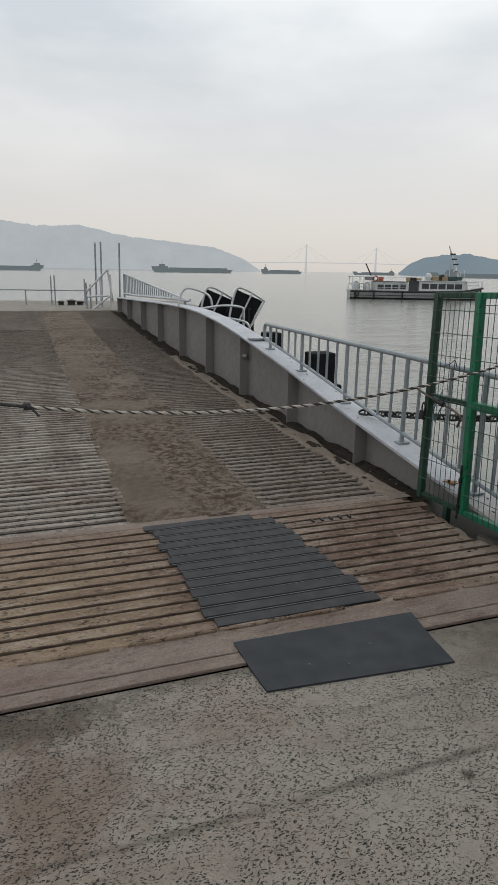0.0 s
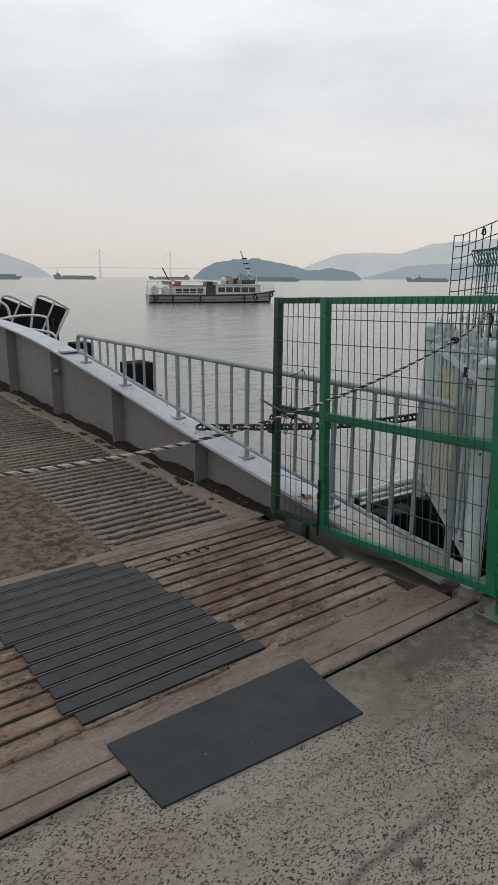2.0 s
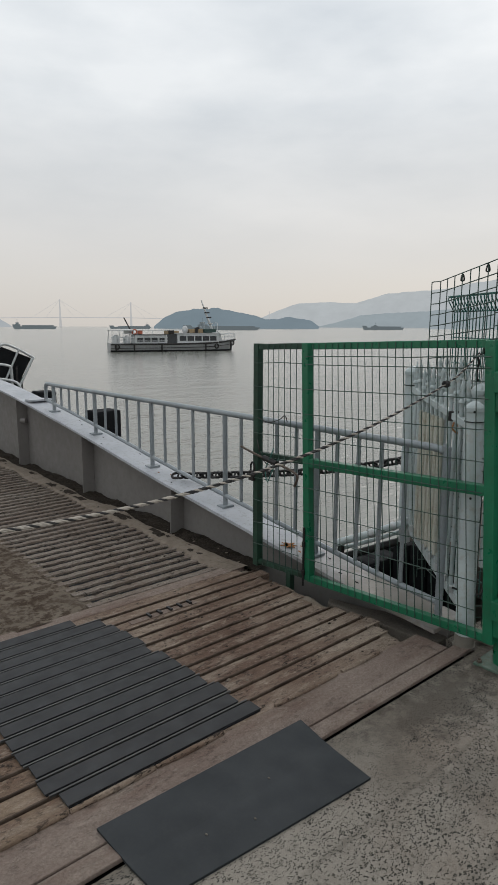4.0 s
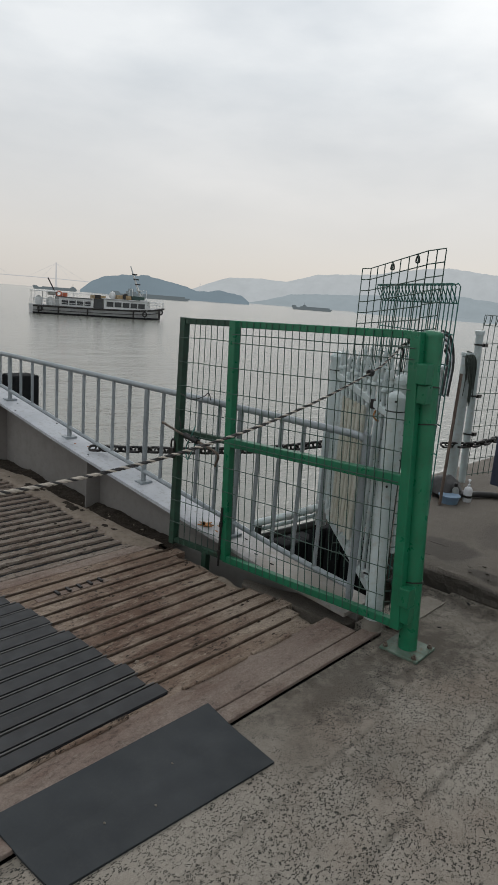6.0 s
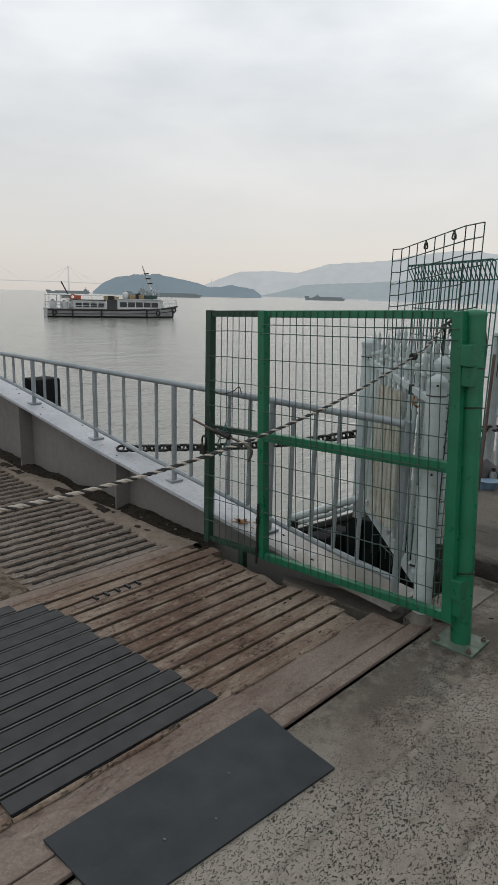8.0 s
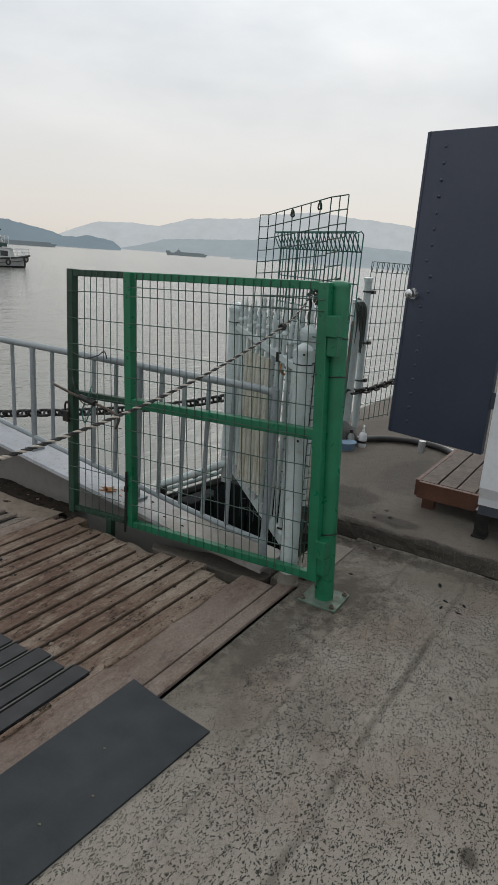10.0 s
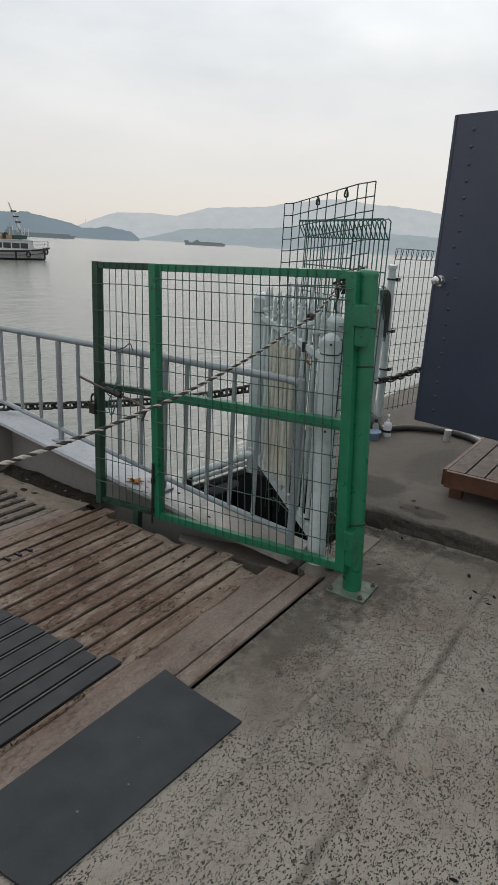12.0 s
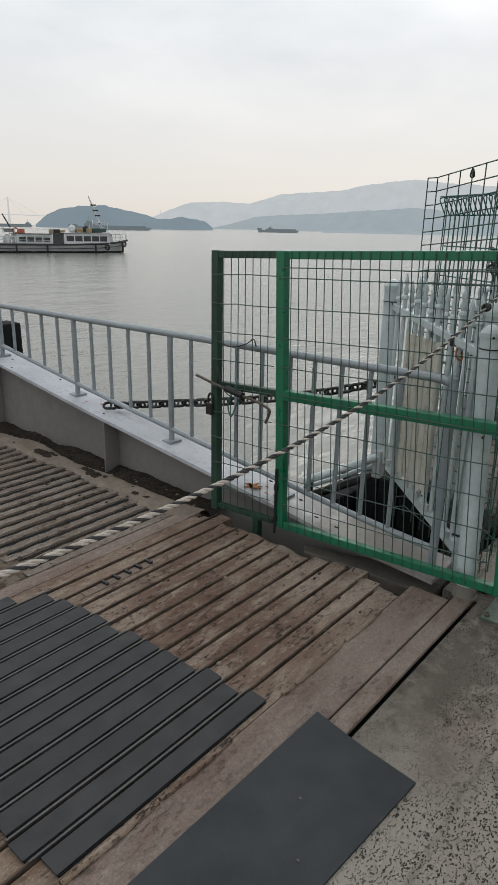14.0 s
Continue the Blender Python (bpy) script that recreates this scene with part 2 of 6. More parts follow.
def mud_mat():
    m = Mat("dried_mud_lane", 0.9)
    socket(m.b, "Specular IOR Level", 0.2)
    base = m.mix(m.ramp(m.noise(1.6, 6, 0.6), 0.35, 0.65), (0.122, 0.098, 0.074), (0.180, 0.150, 0.118))
    lump = m.noise(15, 7, 0.72)
    side = m.maths("MAXIMUM", m.spot((1.50, 5.2), (0.34, 1.9), 0.6, 0.6, 4), m.ramp(m.noise(1.4, 5), 0.42, 0.56, 0.2, 1))
    base = m.mix(m.maths("MULTIPLY", side, m.ramp(lump, 0.46, 0.54, 0.0, 0.95)), base, (0.05, 0.032, 0.02))
    base = m.mix(m.ramp(m.noise(120, 3, 0.7), 0.56, 0.72, 0, 0.5), base, (0.26, 0.225, 0.175))
    m.colour(base)
    return m.bump(lump, 1.0, 0.04).m


def sea_mat():
    m = Mat("estuary_water", 0.16)
    m.colour(m.mix(m.ramp(m.noise(0.02, 3), 0.3, 0.7), (0.175, 0.178, 0.155), (0.205, 0.207, 0.182)))
    socket(m.b, "IOR", 1.33)
    v = m.scaled(0.55, 1.0, 1.0, -0.75)
    big = m.noise(0.45, 3, 0.5, v)
    small = m.noise(2.6, 4, 0.6, v)
    h = m.maths("ADD", m.maths("MULTIPLY", big, 1.0), m.maths("MULTIPLY", small, 0.35))
    return m.bump(h, 0.36, 0.5).m


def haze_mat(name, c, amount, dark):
    """Distance: what little of a far thing shows, behind kilometres of bright air painted as a pale glow."""
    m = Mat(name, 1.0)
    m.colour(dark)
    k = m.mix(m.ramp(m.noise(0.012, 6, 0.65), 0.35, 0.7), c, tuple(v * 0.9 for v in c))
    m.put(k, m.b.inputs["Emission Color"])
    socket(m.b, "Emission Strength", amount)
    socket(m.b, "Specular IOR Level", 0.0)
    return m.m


CONCRETE = concrete_mat()
KERB = painted("kerb_concrete", (0.17, 0.155, 0.13), (0.25, 0.23, 0.195), 0.9, fine=60, amount=0.7, bump=0.5)


def platform_mat():
    m = Mat("platform_concrete", 0.85)
    base = m.mix(m.ramp(m.noise(1.4, 6, 0.6), 0.3, 0.7), (0.112, 0.097, 0.079), (0.160, 0.140, 0.116))
    base = m.mix(m.ramp(m.noise(14, 6, 0.75), 0.5, 0.7, 0, 0.6), base, (0.085, 0.073, 0.06))
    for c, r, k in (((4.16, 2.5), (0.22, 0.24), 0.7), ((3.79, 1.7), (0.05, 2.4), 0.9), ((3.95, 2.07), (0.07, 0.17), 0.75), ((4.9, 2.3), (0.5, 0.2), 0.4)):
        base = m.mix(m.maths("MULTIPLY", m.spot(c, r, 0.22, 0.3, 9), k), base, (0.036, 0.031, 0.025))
    base = m.mix(m.ramp(m.noise(130, 4, 0.75), 0.55, 0.66, 0, 0.55), base, (0.24, 0.22, 0.19))
    base = m.mix(m.ramp(m.noise(60, 6, 0.8), 0.58, 0.64, 0, 0.7), base, (0.035, 0.030, 0.024))
    m.colour(base)
    return m.bump(m.noise(70, 6, 0.8), 0.9, 0.010).m


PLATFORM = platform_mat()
APRON = deck_mat("rusty_tread_plate", (0.165, 0.112, 0.082), (0.275, 0.212, 0.163), (0.400, 0.338, 0.270), 0.7)
BAR = deck_mat("worn_steel_bar", (0.190, 0.143, 0.120), (0.245, 0.197, 0.167), (0.305, 0.258, 0.218), 0.0, 0.35)
DECK = deck_mat("muddy_ramp_plate", (0.250, 0.213, 0.180), (0.380, 0.342, 0.298), (0.460, 0.425, 0.375), tracks=1.0)
# worn rib steel, darkened to carry the shade of its near face
RIBSHADE = painted("worn_rib_with_shade", (0.045, 0.032, 0.024), (0.115, 0.086, 0.065), 0.7, 0.1, big=6, fine=60, dirt=(0.035, 0.022, 0.015), amount=0.8, bump=0.4, spec=0.2)
MUD = mud_mat()
# near-black with a little mud: shade of the tread gaps as colour
GAPSHADE = painted("muddy_gap_shade", (0.009, 0.007, 0.006), (0.022, 0.017, 0.013), 0.9, 0.0, big=5, fine=45, dirt=(0.13, 0.11, 0.085), amount=0.3, bump=0.5, spec=0.15)
RUBBER = painted("dark_rubber", (0.0205, 0.0243, 0.0275), (0.0270, 0.0315, 0.0352), 0.62, big=2.5, fine=24, dirt=(0.050, 0.052, 0.053), amount=0.4, bump=0.1, spec=0.3)
STRIPRUBBER = painted("trodden_strip_rubber", (0.0235, 0.0245, 0.0265), (0.0310, 0.0322, 0.0345), 0.6, big=3, fine=30, dirt=(0.055, 0.050, 0.046), amount=0.45, bump=0.12, spec=0.3)
RIBS = painted("dark_rusty_rib", (0.05, 0.036, 0.027), (0.10, 0.075, 0.058), 0.6, 0.1, big=5, fine=50, dirt=(0.20, 0.17, 0.13), amount=0.6, bump=0.4)
GIRDER = painted("grey_girder_paint", (0.168, 0.158, 0.149), (0.195, 0.184, 0.174), 0.5, big=1.2, fine=25, dirt=(0.14, 0.12, 0.1), amount=0.35)
def flange_mat():
    m = Mat("pale_flange_paint", 0.42)
    base = m.mix(m.ramp(m.noise(3, 5), 0.35, 0.65), (0.35, 0.37, 0.40), (0.46, 0.48, 0.51))
    base = m.mix(m.ramp(m.noise(30, 6, 0.7), 0.52, 0.72, 0, 0.6), base, (0.17, 0.155, 0.135))
    base = m.mix(m.maths("MULTIPLY", m.spot((3.1, 2.75), (0.4, 0.75), 0.7, 0.5, 8), 0.8), base, (0.20, 0.17, 0.13))
    m.colour(base)
    m.rough(m.ramp(m.noise(12), 0.3, 0.7, 0.3, 0.6))
    return m.bump(m.noise(40, 5, 0.7), 0.25, 0.003).m


FLANGE = flange_mat()
RAIL = painted("grey_rail_paint", (0.225, 0.258, 0.277), (0.285, 0.318, 0.336), 0.45, 0.2, fine=50, dirt=(0.15, 0.11, 0.08), amount=0.4)
GREEN = painted("green_enamel", (0.006, 0.120, 0.056), (0.010, 0.152, 0.074), 0.34, big=6, fine=45, dirt=(0.05, 0.075, 0.05), amount=0.35)
PLATEGREEN = painted("scuffed_green_plate", (0.05, 0.095, 0.07), (0.105, 0.150, 0.118), 0.6, big=16, fine=45, dirt=(0.10, 0.065, 0.04), amount=0.95)
OLDGREEN = painted("weathered_green", (0.008, 0.032, 0.019), (0.015, 0.056, 0.034), 0.5, big=7, fine=35, dirt=(0.03, 0.022, 0.016), amount=0.8)
WIRE = painted("green_coated_wire", (0.02, 0.055, 0.042), (0.045, 0.085, 0.068), 0.5, big=5, fine=60, dirt=(0.09, 0.07, 0.05), amount=0.5)
TEAL = painted("teal_coated_wire", (0.015, 0.10, 0.085), (0.03, 0.125, 0.105), 0.45, fine=60, amount=0.4)
GALV = painted("galvanised_wire", (0.26, 0.28, 0.27), (0.36, 0.38, 0.37), 0.45, 0.5, fine=60, amount=0.4)
WHITE = painted("white_gloss_paint", (0.42, 0.485, 0.49), (0.52, 0.585, 0.59), 0.4, big=4, fine=30, dirt=(0.3, 0.2, 0.1), amount=0.4)
CREAM = painted("stained_cream_sheet", (0.47, 0.47, 0.40), (0.57, 0.57, 0.51), 0.6, big=5, fine=25, dirt=(0.28, 0.17, 0.08), amount=0.6)
BLACK = painted("black_steel", (0.012, 0.012, 0.013), (0.024, 0.023, 0.022), 0.45, 0.3, fine=60, dirt=(0.07, 0.05, 0.035), amount=0.5)
# black rubber; also the painted shade of sheets below treads and slats
SHADE = painted("black_rubber_and_shade", (0.007, 0.008, 0.009), (0.014, 0.015, 0.017), 0.85, fine=20, dirt=(0.035, 0.034, 0.032), amount=0.4, spec=0.15)
ROPEW = painted("white_rope_strand", (0.38, 0.34, 0.29), (0.48, 0.44, 0.39), 0.9, big=30, fine=200, amount=0.5, bump=0.5)
ROPEK = painted("black_rope_strand", (0.018, 0.018, 0.02), (0.04, 0.04, 0.04), 0.85, big=30, fine=200, amount=0.4, bump=0.5)
NAVY = painted("dark_navy_door_paint", (0.036, 0.045, 0.074), (0.045, 0.054, 0.086), 0.42, big=2, fine=60, dirt=(0.08, 0.08, 0.085), amount=0.25, bump=0.05)
CHROME = painted("brushed_chrome", (0.6, 0.6, 0.6), (0.7, 0.7, 0.7), 0.22, 1.0, fine=80, amount=0.1, bump=0.03)
CABIN = painted("white_cabin_panel", (0.62, 0.64, 0.67), (0.68, 0.70, 0.72), 0.45, fine=20, amount=0.15, bump=0.05)
TRIM = painted("blue_grey_trim", (0.035, 0.045, 0.06), (0.05, 0.06, 0.078), 0.5, fine=40, amount=0.4)
TIMBER = painted("red_brown_stained_timber", (0.085, 0.032, 0.018), (0.12, 0.05, 0.028), 0.55, big=9, fine=60, dirt=(0.06, 0.03, 0.02), amount=0.6, bump=0.4)
BOARD = painted("worn_brown_board", (0.075, 0.052, 0.038), (0.115, 0.082, 0.062), 0.65, big=9, fine=60, dirt=(0.08, 0.05, 0.035), amount=0.6, bump=0.4)
HOSE = painted("black_hose_rubber", (0.014, 0.014, 0.015), (0.024, 0.024, 0.024), 0.5, fine=60, amount=0.3)
BLUEP = painted("blue_plastic", (0.14, 0.23, 0.33), (0.17, 0.27, 0.38), 0.4, fine=50, amount=0.3)
BAG = painted("dark_green_sacking", (0.022, 0.032, 0.026), (0.035, 0.047, 0.038), 0.8, big=12, fine=90, amount=0.3, bump=0.6)
RUST = painted("orange_rust", (0.28, 0.11, 0.035), (0.36, 0.17, 0.06), 0.9, big=30, fine=90, amount=0.5, bump=0.5)
GALVP = painted("galvanised_pipe", (0.46, 0.48, 0.49), (0.56, 0.58, 0.58), 0.4, 0.4, fine=30, dirt=(0.25, 0.22, 0.18), amount=0.4)
SEAMAT = sea_mat()
# black grit; also the painted shade on the sill under the gate
GRITSHADE = painted("black_grit_and_shade", (0.018, 0.015, 0.013), (0.036, 0.030, 0.024), 0.95, big=20, fine=90, dirt=(0.16, 0.135, 0.105), amount=0.5, bump=0.9, spec=0.05)


# ---- mesh helpers ----
class Shape:
    """Collects vertices and faces of one mesh."""

    def __init__(self):
        self.v, self.f, self.smooth = [], [], False

    def box(self, a, b, turn=None, at=(0, 0, 0)):
        n = len(self.v)
        for x in (a[0], b[0]):
            for y in (a[1], b[1]):
                for z in (a[2], b[2]):
                    p = Vector((x, y, z))
                    self.v.append(tuple((turn @ p if turn else p) + Vector(at)))
        for q in ((0, 1, 3, 2), (4, 6, 7, 5), (0, 4, 5, 1), (2, 3, 7, 6), (0, 2, 6, 4), (1, 5, 7, 3)):
            self.f.append(tuple(n + i for i in q))
        return self

    def prism(self, outline, a, b, axis="z"):
        """An outline of (u, v) pairs drawn out from a to b along an axis."""
        n, k = len(self.v), len(outline)
        for w in (a, b):
            for u, v in outline:
                self.v.append({"z": (u, v, w), "y": (u, w, v), "x": (w, u, v)}[axis])
        self.f.append(tuple(range(n + k - 1, n - 1, -1)))
        self.f.append(tuple(range(n + k, n + 2 * k)))
        for i in range(k):
            j = (i + 1) % k
            self.f.append((n + i, n + j, n + k + j, n + k + i))
        return self

    def tube(self, pts, r, sides=8, closed=False, caps=True):
        """A round bar along points; r a number or one a point."""
        pts = [Vector(p) for p in pts]
        n0, k = len(self.v), len(pts)
        side = None
        for i, p in enumerate(pts):
            a = pts[(i - 1) % k] if closed or i else pts[0]
            b = pts[(i + 1) % k] if closed or i < k - 1 else pts[-1]
            d = (b - a).normalized()
            if side is None:
                side = d.orthogonal().normalized()
            else:
                side = (side - d * side.dot(d)).normalized()
            up = d.cross(side)
            rr = r[i] if isinstance(r, (list, tuple)) else r
            for s in range(sides):
                t = 2 * math.pi * (s + 0.5) / sides
                self.v.append(tuple(p + side * (rr * math.cos(t)) + up * (rr * math.sin(t))))
        for i in range(k if closed else k - 1):
            i2 = (i + 1) % k
            for s in range(sides):
                t = (s + 1) % sides
                self.f.append((n0 + i * sides + s, n0 + i * sides + t, n0 + i2 * sides + t, n0 + i2 * sides + s))
        if caps and not closed:
            self.f.append(tuple(n0 + s for s in range(sides - 1, -1, -1)))
            self.f.append(tuple(n0 + (k - 1) * sides + s for s in range(sides)))
        self.smooth = sides > 5
        return self

    def lathe(self, c, prof, sides=16):
        """A turned shape about an upright axis at c; prof: (radius, height) pairs."""
        return self.tube([(c[0], c[1], c[2] + h + i * 1e-5) for i, (_, h) in enumerate(prof)], [max(r, 1e-4) for r, _ in prof], sides)

    def grid(self, xs, ys, fn):
        n = len(self.v)
        for y in ys:
            for x in xs:
                self.v.append(fn(x, y))
        w = len(xs)
        for j in range(len(ys) - 1):
            for i in range(w - 1):
                a = n + j * w + i
                self.f.append((a, a + 1, a + w + 1, a + w))
        return self

    def mesh(self, name, material, bevel=0.0):
        me = bpy.data.meshes.new(name)
        me.from_pydata([tuple(p) for p in self.v], [], self.f)
        if bevel:
            bm = bmesh.new()
            bm.from_mesh(me)
            bmesh.ops.bevel(bm, geom=list(bm.edges), offset=bevel, segments=2, affect="EDGES", profile=0.6)
            bm.to_mesh(me)
            bm.free()
        me.validate()
        me.materials.append(material)
        if self.smooth:
            for p in me.polygons:
                p.use_smooth = True
            me.set_sharp_from_angle(angle=radians(50))
        return me


def thing(name, at, label, category, group="", turn=0.0):
    ob = new(name)
    ob.location = at
    ob.rotation_euler = (0, 0, turn)
    ob.empty_display_size = 0.1
    return tagged(ob, label, category, group)


def part(name, shape, material, parent, label="", bevel=0.0, local=False):
    """Links a shape as one mesh under a thing or part. Its points are world places, or, if local, measured from the thing."""
    ob = new(name, shape if isinstance(shape, bpy.types.Mesh) else shape.mesh(name, material, bevel))
    ob.parent = parent
    if parent.type == "EMPTY" and not local:
        ob.matrix_parent_inverse = Matrix.Translation(-Vector(parent.location))
    if label:
        ob["label"] = label
    return ob


def setting(name, shape, material, label="", category="", bevel=0.0):
    ob = new(name, shape.mesh(name, material, bevel))
    return tagged(ob, label, category, "", "structure")


def lerp(a, b, t):
    return tuple(u + (v - u) * t for u, v in zip(a, b))


def curve_pts(pts, per=8):
    """A smooth line through points."""
    out = []
    p = [Vector(q) for q in pts]
    for i in range(len(p) - 1):
        a, b, c, d = p[max(i - 1, 0)], p[i], p[i + 1], p[min(i + 2, len(p) - 1)]
        for s in range(per):
            t = s / per
            out.append(0.5 * ((2 * b) + (c - a) * t + (2 * a - 5 * b + 4 * c - d) * t * t + (3 * b - 3 * c + d - a) * t ** 3))
    out.append(p[-1])
    return out


# ---- quay, platform, sea ----
sea = setting("water", Shape().grid([-4600, -300, -60, 0, 60, 300, 4600], [-4600, -300, -40, 20, 80, 300, 4600], lambda x, y: (x, y, SEA)), SEAMAT, "calm grey-beige estuary water with small ripples", "sea")
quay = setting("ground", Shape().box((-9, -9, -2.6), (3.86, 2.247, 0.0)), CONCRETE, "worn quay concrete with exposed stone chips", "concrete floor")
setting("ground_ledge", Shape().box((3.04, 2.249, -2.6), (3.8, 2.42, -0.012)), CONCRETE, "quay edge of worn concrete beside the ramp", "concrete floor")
KL = [(3.812, -0.02), (3.800, 0.008), (3.806, 0.035), (3.812, 0.060), (3.824, 0.084), (3.855, 0.104), (3.92, 0.113), (4.05, 0.115), (12.0, 0.115)]
kl_y = [-9.0, -4.0, -1.0] + [-0.5 + 0.025 * i for i in range(121)]


def kerb_point(i, y):
    x, z = KL[int(i)]
    if 0 < i < 7:
        x += 0.020 * noise.noise((y * 3.1, i * 0.3, 0)) + 0.014 * noise.noise((y * 13, i * 0.7, 4)) + 0.006 * noise.noise((y * 37, i * 1.3, 8))
        z += (0.014 * noise.noise((y * 4.3, i * 0.5, 2)) + 0.006 * noise.noise((y * 19, i, 6))) * (1 if i < 6 else 0.3)
    return (x, y, z)


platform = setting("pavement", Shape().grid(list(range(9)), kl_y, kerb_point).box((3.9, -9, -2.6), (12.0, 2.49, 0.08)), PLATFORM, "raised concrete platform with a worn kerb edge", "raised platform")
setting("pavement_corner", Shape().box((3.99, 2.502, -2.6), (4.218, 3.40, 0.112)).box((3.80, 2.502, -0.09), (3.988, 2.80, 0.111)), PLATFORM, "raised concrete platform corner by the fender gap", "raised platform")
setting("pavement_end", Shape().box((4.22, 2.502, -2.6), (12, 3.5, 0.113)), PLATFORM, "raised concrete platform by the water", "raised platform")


# ---- ramp apron and deck ----
def deck_z(y):
    return -0.015 + 0.0017 * max(0.0, y - 4.0) ** 2


LEFT = -2.4
random.seed(4)
# black base sheet: the shade in the slat gaps is its colour
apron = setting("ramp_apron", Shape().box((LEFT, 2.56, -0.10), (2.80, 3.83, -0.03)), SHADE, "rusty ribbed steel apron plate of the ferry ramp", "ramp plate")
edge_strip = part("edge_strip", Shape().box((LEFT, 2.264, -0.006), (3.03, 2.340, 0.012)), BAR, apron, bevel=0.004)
# black beam added below the bars so that their joints look shaded
part("gap_shade_beam", Shape().box((LEFT, 2.250, -0.3), (3.03, 2.57, -0.062)).box((LEFT, 2.335, -0.061), (2.93, 2.54, -0.006)), SHADE, apron)
flat_bar = part("flat_bar", Shape().box((LEFT, 2.347, -0.003), (2.93, 2.530, 0.014)), BAR, apron, bevel=0.005)
for x0, x1 in ((0.15, 0.52), (0.6, 1.0), (1.01, 1.335), (1.345, 1.65), (1.93, 2.31), (2.35, 2.62)):
    part("weld_rod", Shape().tube([(x0, 2.531, 0.016), ((x0 + x1) / 2, 2.527, 0.019), (x1, 2.531, 0.017)], [0.010, 0.0125, 0.011], 8), APRON, apron)
APITCH = 0.1


def worn_rib(y, end, r):
    """A steel rib whose top and near edge are battered and caked."""
    s, k = Shape(), 90
    for i in range(k + 1):
        x = LEFT + (end - LEFT) * i / k
        o, h = r.uniform(-0.0014, 0.001), r.uniform(-0.003, 0.002)
        s.v += [(x, y - 0.0015, -0.05), (x, y - 0.0025 + o, 0.007 + h), (x, y - 0.001 + o, 0.0105 + h), (x, y + 0.0035, 0.0105 + h), (x, y + 0.0056, 0.005), (x, y + 0.0056, -0.05)]
    for i in range(k):
        for j in range(5):
            q = 6 * i + j
            s.f.append((q, q + 1, q + 7, q + 6))
    s.f += [(5, 4, 3, 2, 1, 0), tuple(6 * k + j for j in range(6))]
    return s


ar = random.Random(21)
for i in range(13):
    y = 2.647 + APITCH * i
    end = 2.84 + ar.uniform(-0.05, 0.08) - (0.06 if i in (5, 6) else 0)
    lo = 2.536 if i == 0 else y - APITCH + 0.0062
    rise = ar.uniform(-0.002, 0.004)
    part("slat", Shape().prism([(lo, -0.05), (lo, 0.005 + rise), (lo + 0.02, 0.003 + rise), (y - 0.011, 0.003), (y - 0.0085, -0.002), (y - 0.0085, -0.05)], LEFT, end, "x"), APRON, apron)
    if i < 12:
        part("rib", worn_rib(y, end - ar.uniform(0.0, 0.06), ar), RIBSHADE, apron)

SAND = painted("dried_silt", (0.15, 0.124, 0.098), (0.205, 0.173, 0.14), 0.9, big=7, fine=45, dirt=(0.075, 0.052, 0.036), amount=0.6, bump=0.8, spec=0.2)
silt = part("silt", Shape().grid([2.45 + 0.0125 * i for i in range(38)], [2.57 + 0.0125 * i for i in range(100)], lambda x, y: (x, y, -0.012 + 0.010 * min(1.0, (x - 2.45) / 0.4) + 0.010 * noise.noise((x * 5, y * 6, 1)) + 0.006 * noise.noise((x * 16, y * 19, 3)) - 1.1 * max(0.0, x - 2.85 - 0.05 * noise.noise((1, y * 6, 2))))), SAND, apron, "dried silt over the plate ends")
silt.data.polygons.foreach_set("use_smooth", [True] * len(silt.data.polygons))
STEEL = painted("bare_worn_steel", (0.06, 0.06, 0.06), (0.095, 0.093, 0.09), 0.45, 0.4, big=5, fine=60, dirt=(0.05, 0.035, 0.025), amount=0.4, bump=0.2)
for i in range(12):
    y = 2.647 + APITCH * i
    part("rib_edge", Shape().prism([(y - 0.004, 0.006), (y - 0.0035, 0.0155), (y + 0.0035, 0.0155), (y + 0.004, 0.006)], 0.99 - 0.006 * i, 1.87 - 0.010 * i, "x"), STEEL, apron, "bare grey steel rib edge")
ys = [3.825 + i * 0.35 for i in range(44)] + [19.3]
# the sheet below the treads is black to paint their gaps as shaded
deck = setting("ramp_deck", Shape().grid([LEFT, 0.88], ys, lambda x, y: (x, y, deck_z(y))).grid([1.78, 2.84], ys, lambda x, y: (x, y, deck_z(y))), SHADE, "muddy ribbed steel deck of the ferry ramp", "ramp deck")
lane = part("mud_lane", Shape().grid([0.825 + 0.035 * i for i in range(30)], [3.90 + 0.045 * i for i in range(342)], lambda x, y: (x, y, deck_z(y) + 0.013 + 0.006 * (1 - abs((x - 1.33) / 0.45) ** 4) + 0.014 * noise.noise((x * 4, y * 4, 0)) + 0.010 * noise.noise((x * 13, y * 13, 5)))), MUD, deck)
lane.data.polygons.foreach_set("use_smooth", [True] * len(lane.data.polygons))
DPITCH = 0.1
dr = random.Random(8)


def slat_mesh(x0, x1, seed):
    """One tread between two ribs, with a ragged muddy outline."""
    r = random.Random(seed)
    k = 31
    s = Shape()
    for i in range(k):
        x = x0 + (x1 - x0) * i / (k - 1)
        a, b = 0.006 + r.uniform(0, 0.003), 0.071 + r.uniform(-0.004, 0.003)
        z = 0.013 + r.uniform(-0.002, 0.002)
        s.v += [(x, a, -0.006), (x, a + 0.003, z), (x, b - 0.004, z - 0.003), (x, b, -0.006)]
    for i in range(k - 1):
        for j in range(3):
            q = 4 * i + j
            s.f.append((q, q + 1, q + 5, q + 4))
    return s


